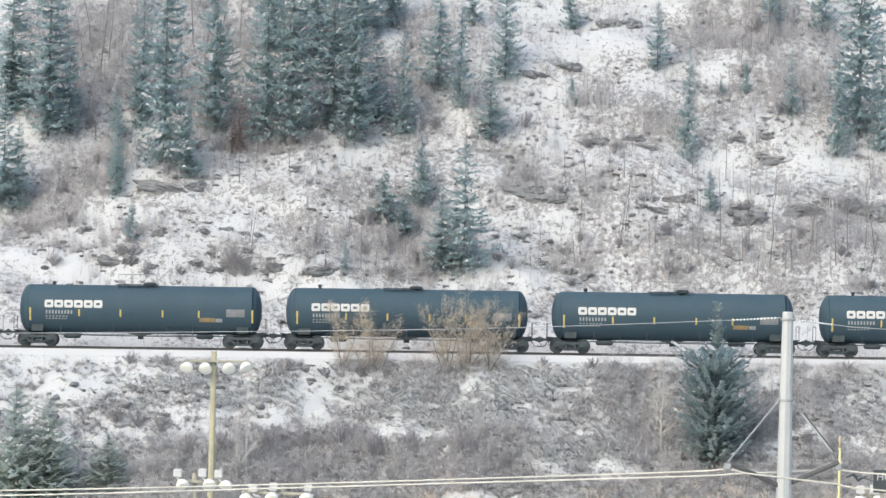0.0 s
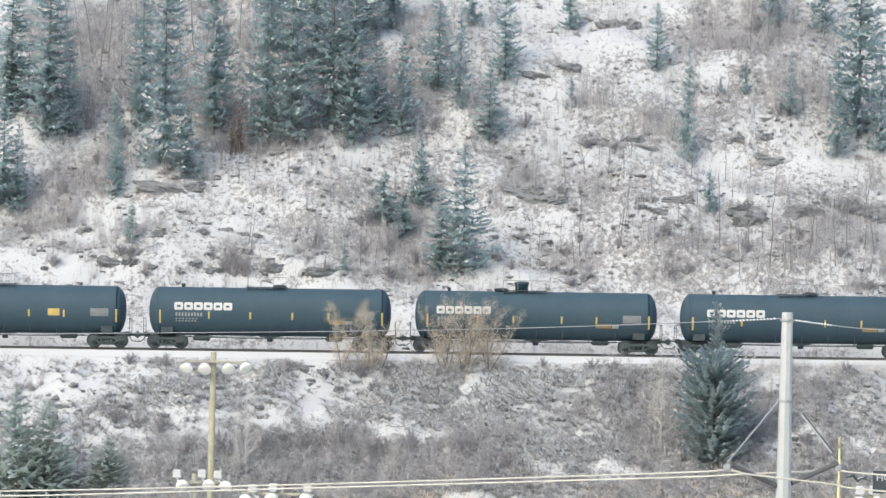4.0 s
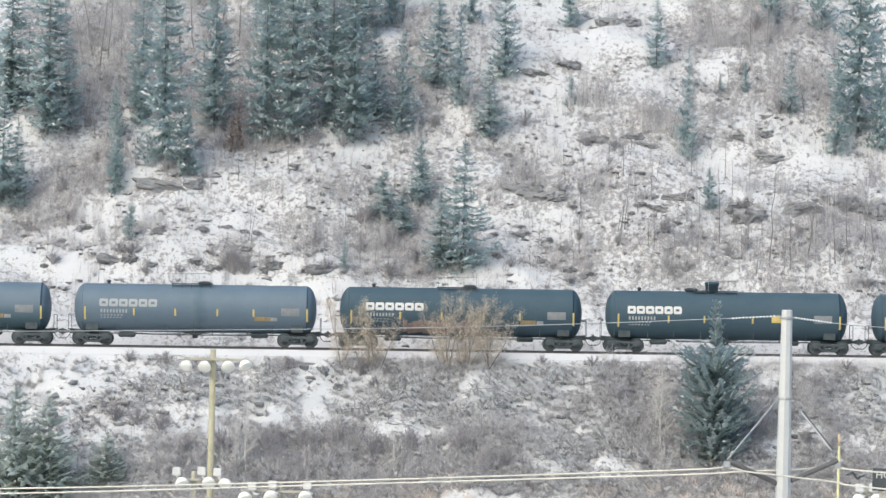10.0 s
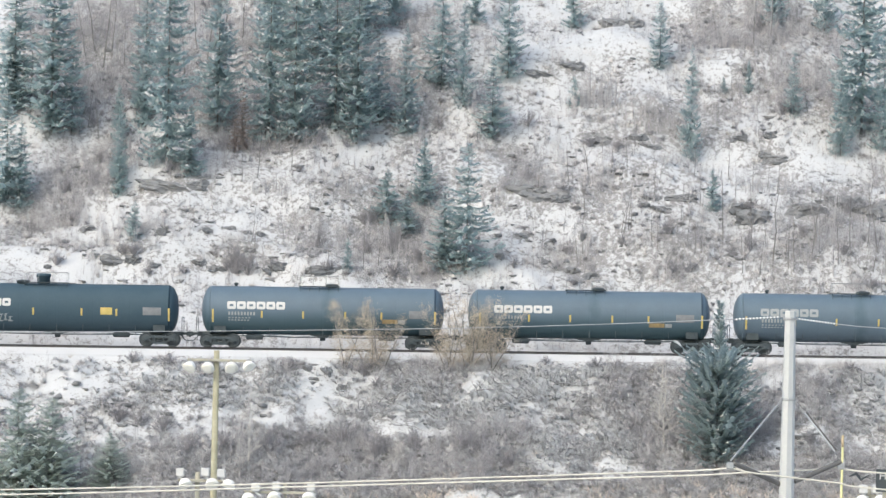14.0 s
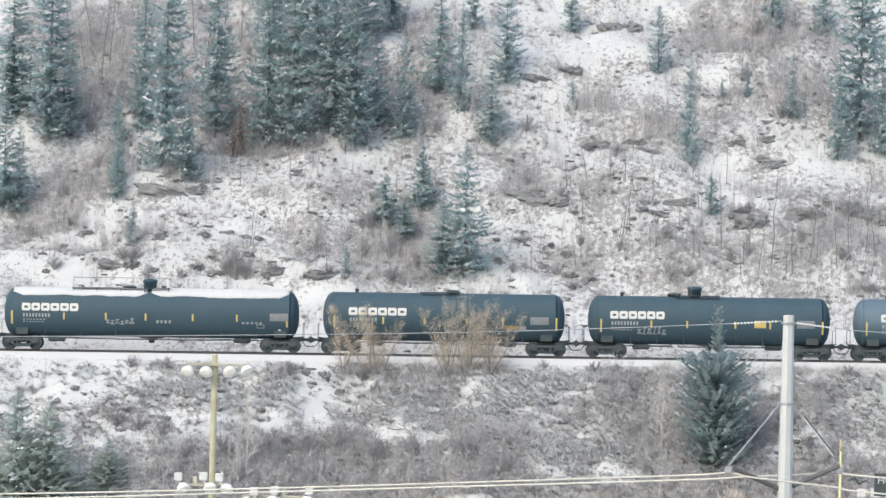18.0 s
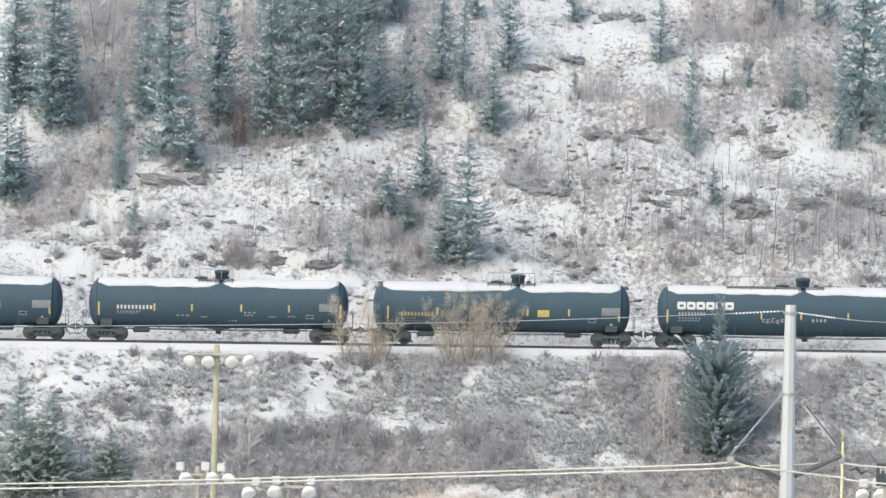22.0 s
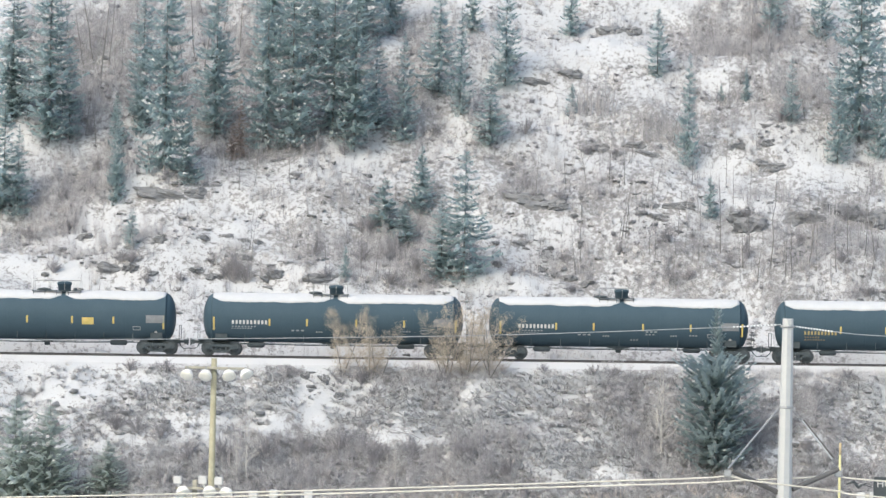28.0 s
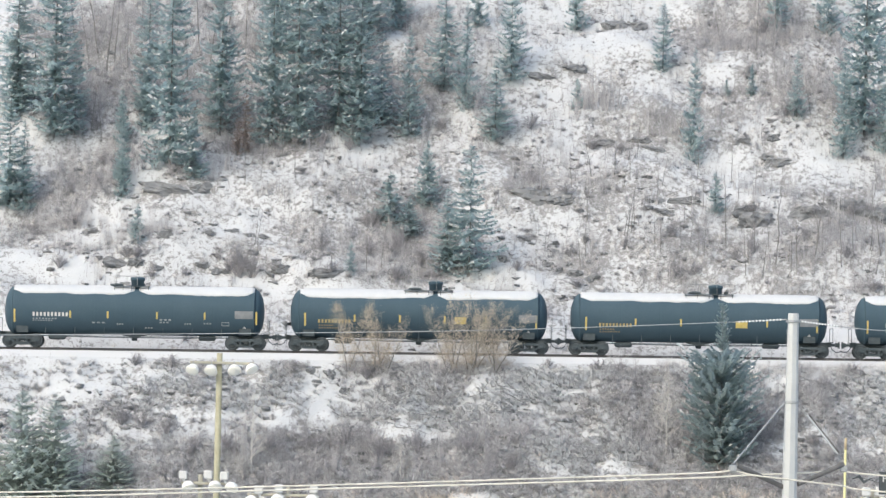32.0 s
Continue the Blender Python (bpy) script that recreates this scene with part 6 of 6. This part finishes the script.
light_pole("floodlight_pole", GP, 0.0, (0.075, 0.09), M_GREYWOOD, "grey timber pole with three white-boxed floodlights", (A[0] - 0.2, C[0] + 0.1, A[2] + 0.05),
           [(A[0], A[2], 146, 35, -0.14), (B[0], B[2], 142, 10, -0.20), (C[0], C[2], 148, -35, -0.25)], True, 0.42)
GP = (-4.517, 148.00, 6.289)
A, B, C = (-5.595, 148.00, 5.880), (-4.820, 148.00, 5.930), (-3.825, 148.00, 5.940)
light_pole("floodlight_pole", GP, 0.0, (0.05, 0.08), M_GREYWOOD, "grey timber pole with three white-boxed floodlights", (A[0] - 0.1, C[0] + 0.2, A[2] + 0.15),
           [(A[0], A[2], 145, 30, 0.23), (B[0], B[2], 140, 0, 0.05), (C[0], C[2], 142, 10, 0.07)], True, 0.44)
GP = (12.290, 145.00, 6.708)
A, B = (12.039, 145.00, 6.330), (12.573, 145.00, 6.343)
light_pole("floodlight_pole", GP, 0.0, (0.06, 0.09), M_GREYWOOD, "grey timber pole with white-boxed floodlights", (A[0] - 0.1, B[0] + 0.1, A[2] + 0.1),
           [(A[0], A[2], 145, 30, 0.05), (B[0], B[2], 140, 0, -0.10)], True, 0.42)


def power_pole():
    top = Vector((8.209, 120.00, 11.377))
    p = thing("power_pole", (top.x, top.y, 0), "tall pale eight-sided steel power pole with strut arms", "power pole")
    q = lambda v: Vector(v) - Vector((top.x, top.y, 0))
    g = Geo()
    n = 8
    loops = []
    for r, z in ((0.25, -0.3), (0.205, 5.0), (0.128, top.z - 0.02), (0.115, top.z)):
        loops.append([(r * math.cos(math.tau * (i + 0.5) / n + 0.25), r * math.sin(math.tau * (i + 0.5) / n + 0.25), z) for i in range(n)])
    part("shaft", g.loft(loops), M_STEELPOLE, p)
    collar = Geo().lathe([(0.165, -0.03), (0.175, -0.02), (0.175, 0.02), (0.165, 0.03)], "z", n=8).mesh("collar", M_GALV)
    for v in ((8.157, 120.00, 9.273), (8.172, 120.00, 7.440), (8.207, 120.00, 11.189)):
        part("collar", collar, None, p, at=(0, 0, v[2]))
    for a, b, r, mat, name in (
            ((8.050, 120.00, 9.271), (6.820, 119.20, 7.798), 0.022, M_GALV, "guy_rod"), ((8.056, 120.00, 7.264), (6.901, 119.20, 7.760), 0.06, M_STRUT, "strut_arm"),
            ((8.360, 120.00, 9.198), (8.592, 120.00, 8.976), 0.012, M_GALV, "guy_wire"), ((8.592, 120.00, 8.976), (9.369, 120.60, 8.074), 0.02, M_INSUL, "guy_insulator"), ((8.632, 120.00, 8.990), (9.409, 120.60, 8.102), 0.016, M_STRUT, "guy_rod"),
            ((8.402, 120.00, 7.339), (9.523, 120.60, 7.823), 0.06, M_STRUT, "strut_arm"), ((9.369, 120.60, 8.074), (9.524, 120.60, 7.782), 0.012, M_GALV, "guy_wire")):
        part(name, Geo().tube([q(a), q(b)], r, 8), mat, p)
    bell = Geo().lathe([(0.010, -0.026), (0.022, -0.014), (0.026, 0.0), (0.014, 0.012), (0.010, 0.026)], "x", n=12).mesh("insulator_disc", M_INSUL, True)
    for a, b in (((6.895, 120.00, 11.144), (7.952, 120.00, 11.223)), ((8.394, 120.00, 11.194), (9.281, 120.00, 11.095))):
        a, b = q(a), q(b)
        d = (b - a).normalized()
        rot = d.to_track_quat("X", "Z").to_matrix().to_4x4()
        part("insulator_core", Geo().tube([a - d * 0.1, b + d * 0.1], 0.014, 6), M_GALV, p)
        for i in range(13):
            part("insulator_disc", bell, None, p, at=Matrix.Translation(a.lerp(b, (i + 0.5) / 13)) @ rot)
    clamp = Geo().box(-0.09, 0.09, -0.05, 0.05, -0.09, 0.07, 0.02).mesh("cable_clamp", M_GALV)
    part("cable_clamp", clamp, None, p, at=q((6.816, 119.20, 7.705)))
    part("cable_clamp", clamp, None, p, at=q((9.525, 120.60, 7.729)))


power_pole()


def cable(name, pts, r, mat, label):
    """A hanging cable smoothed through its points."""
    pts = [Vector(p) for p in pts]
    fine = []
    for i in range(len(pts) - 1):
        p0, p1, p2, p3 = pts[max(i - 1, 0)], pts[i], pts[i + 1], pts[min(i + 2, len(pts) - 1)]
        for k in range(8):
            t = k / 8
            fine.append(0.5 * (2 * p1 + (p2 - p0) * t + (2 * p0 - 5 * p1 + 4 * p2 - p3) * t * t + (3 * p1 - p0 - 3 * p2 + p3) * t ** 3))
    fine.append(pts[-1])
    ob = part(name, Geo().tube(fine, r, 6), mat, smooth=True)
    tagged(ob, label, "cable", "overhead cables")


cable("overhead_wire", [(-22.491, 120.00, 10.117), (-14.460, 120.00, 10.287), (-10.445, 120.00, 10.412), (-5.092, 120.00, 10.576), (0.046, 120.00, 10.762), (3.605, 120.00, 10.943), (6.815, 120.00, 11.142)], 0.010, M_WIRE, "thin grey overhead wire strung to the steel pole")
cable("overhead_wire", [(9.307, 120.00, 11.095), (10.542, 120.00, 11.018), (14.990, 120.00, 10.953), (21.685, 120.00, 11.063)], 0.010, M_WIRE, "thin grey overhead wire strung to the steel pole")
cable("service_cable", [(-22.232, 119.20, 6.318), (-10.809, 119.20, 6.690), (-3.333, 119.20, 7.032), (3.611, 119.20, 7.414), (6.187, 119.20, 7.570), (6.811, 119.20, 7.625), (7.318, 119.20, 7.538), (7.985, 119.20, 7.474), (9.384, 119.20, 7.342), (10.557, 119.20, 7.211), (18.971, 119.20, 6.673)], 0.022, M_CABLE, "thick pale service cable strung past the steel pole")
cable("service_cable", [(-22.489, 120.60, 6.140), (-10.933, 120.60, 6.530), (-3.370, 120.60, 6.910), (3.656, 120.60, 7.283), (6.263, 120.60, 7.427), (7.203, 120.60, 7.504), (8.412, 120.60, 7.580), (8.949, 120.60, 7.627), (9.499, 120.60, 7.688), (10.672, 120.60, 7.568), (19.181, 120.60, 7.238)], 0.022, M_CABLE, "thick pale service cable strung past the steel pole")


def marker_pole():
    a = Vector((11.893, 150.00, 8.079))
    p = thing("marker_pole", (a.x, a.y, 0), "thin yellow pole with a dull tan tip", "pole")
    part("shaft", Geo().tube([(0, 0, -0.3), (0, 0, a.z - 0.35)], [0.05, 0.036], 10), M_YPOLE, p, smooth=True)
    part("tip", Geo().tube([(0, 0, a.z - 0.35), (0, 0, a.z)], [0.038, 0.038], 10), M_ORANGE, p, smooth=True)


marker_pole()


def sign():
    a, b = Vector((12.042, 140.00, 7.294)), Vector((13.522, 140.00, 6.768))
    s = thing("sign_board", (a.x + 0.8, a.y, 0), "dark board on posts with white capital letters", "sign")
    x0, x1, z0, z1 = a.x - (a.x + 0.8), b.x - (a.x + 0.8), b.z - 0.1, a.z
    part("board", Geo().box(x0, x1, -0.03, 0.03, z0, z1, 0.01), M_SIGN, s)
    for x in (x0 + 0.25, x1 - 0.25):
        part("post", Geo().box(x - 0.05, x + 0.05, 0.034, 0.13, -0.3, z1 - 0.05, 0.01), M_GREYWOOD, s)
    cu = bpy.data.curves.new("letters", "FONT")
    cu.body = "HO"
    cu.size = 0.29
    cu.extrude = 0.006
    tmp = new("letters", cu)
    me = bpy.data.meshes.new_from_object(tmp.evaluated_get(bpy.context.evaluated_depsgraph_get()))
    bpy.data.objects.remove(tmp)
    me.materials.clear()
    me.materials.append(M_WHITE)
    ob = new("letters", me)
    ob.parent = s
    ob.matrix_basis = Matrix.Translation((x0 + 0.08, -0.038, z1 - 0.28)) @ Matrix.Rotation(radians(90), 4, "X")
    g = Geo()
    g.tube([(x0 - 0.75, 0, z1 - 0.22), (x0 - 0.55, 0, z1 - 0.14), (x0 - 0.42, 0, z1 - 0.30), (x0 - 0.2, 0, z1 - 0.18)], [0.015, 0.05, 0.05, 0.012], 6)
    g.tube([(x0 - 0.55, 0, z1 - 0.17), (x0, 0.02, z1 - 0.3)], 0.008, 5)
    part("emblem", g, M_SIGN, s, "dark swooping emblem")


sign()



# ---- what moves ----
TRAVEL = [(0, 0.0), (8, 90.004), (16, 179.399), (24, 268.192), (32, 356.39)]


def motions():
    """The train rolls to the right along the climbing track; every wheelset turns with it."""
    for car, x0 in CARS:
        tilt = -math.degrees(math.atan(GRADE))
        walk(car, [(t, pose(x0 + d, TRACK_Y, RAIL_Z + GRADE * (x0 + d), 0, tilt, 0)) for t, d in TRAVEL])
    turned = {}
    for w, x0 in WHEELSETS:
        if x0 in turned:
            first = turned[x0]
            w.rotation_mode = "QUATERNION"
            w.animation_data_create()
            w.animation_data.action = first.animation_data.action
            w.animation_data.action_slot = first.animation_data.action_slot
            continue
        rows = []
        for k in range(0, 961):
            t = k / 30
            d = np.interp(t, [a for a, _ in TRAVEL], [b for _, b in TRAVEL])
            rows.append((t, pose(x0, 0, 0, 0, math.degrees(d / 0.46) % 360, 0)))
        walk(w, rows)
        turned[x0] = w


motions()
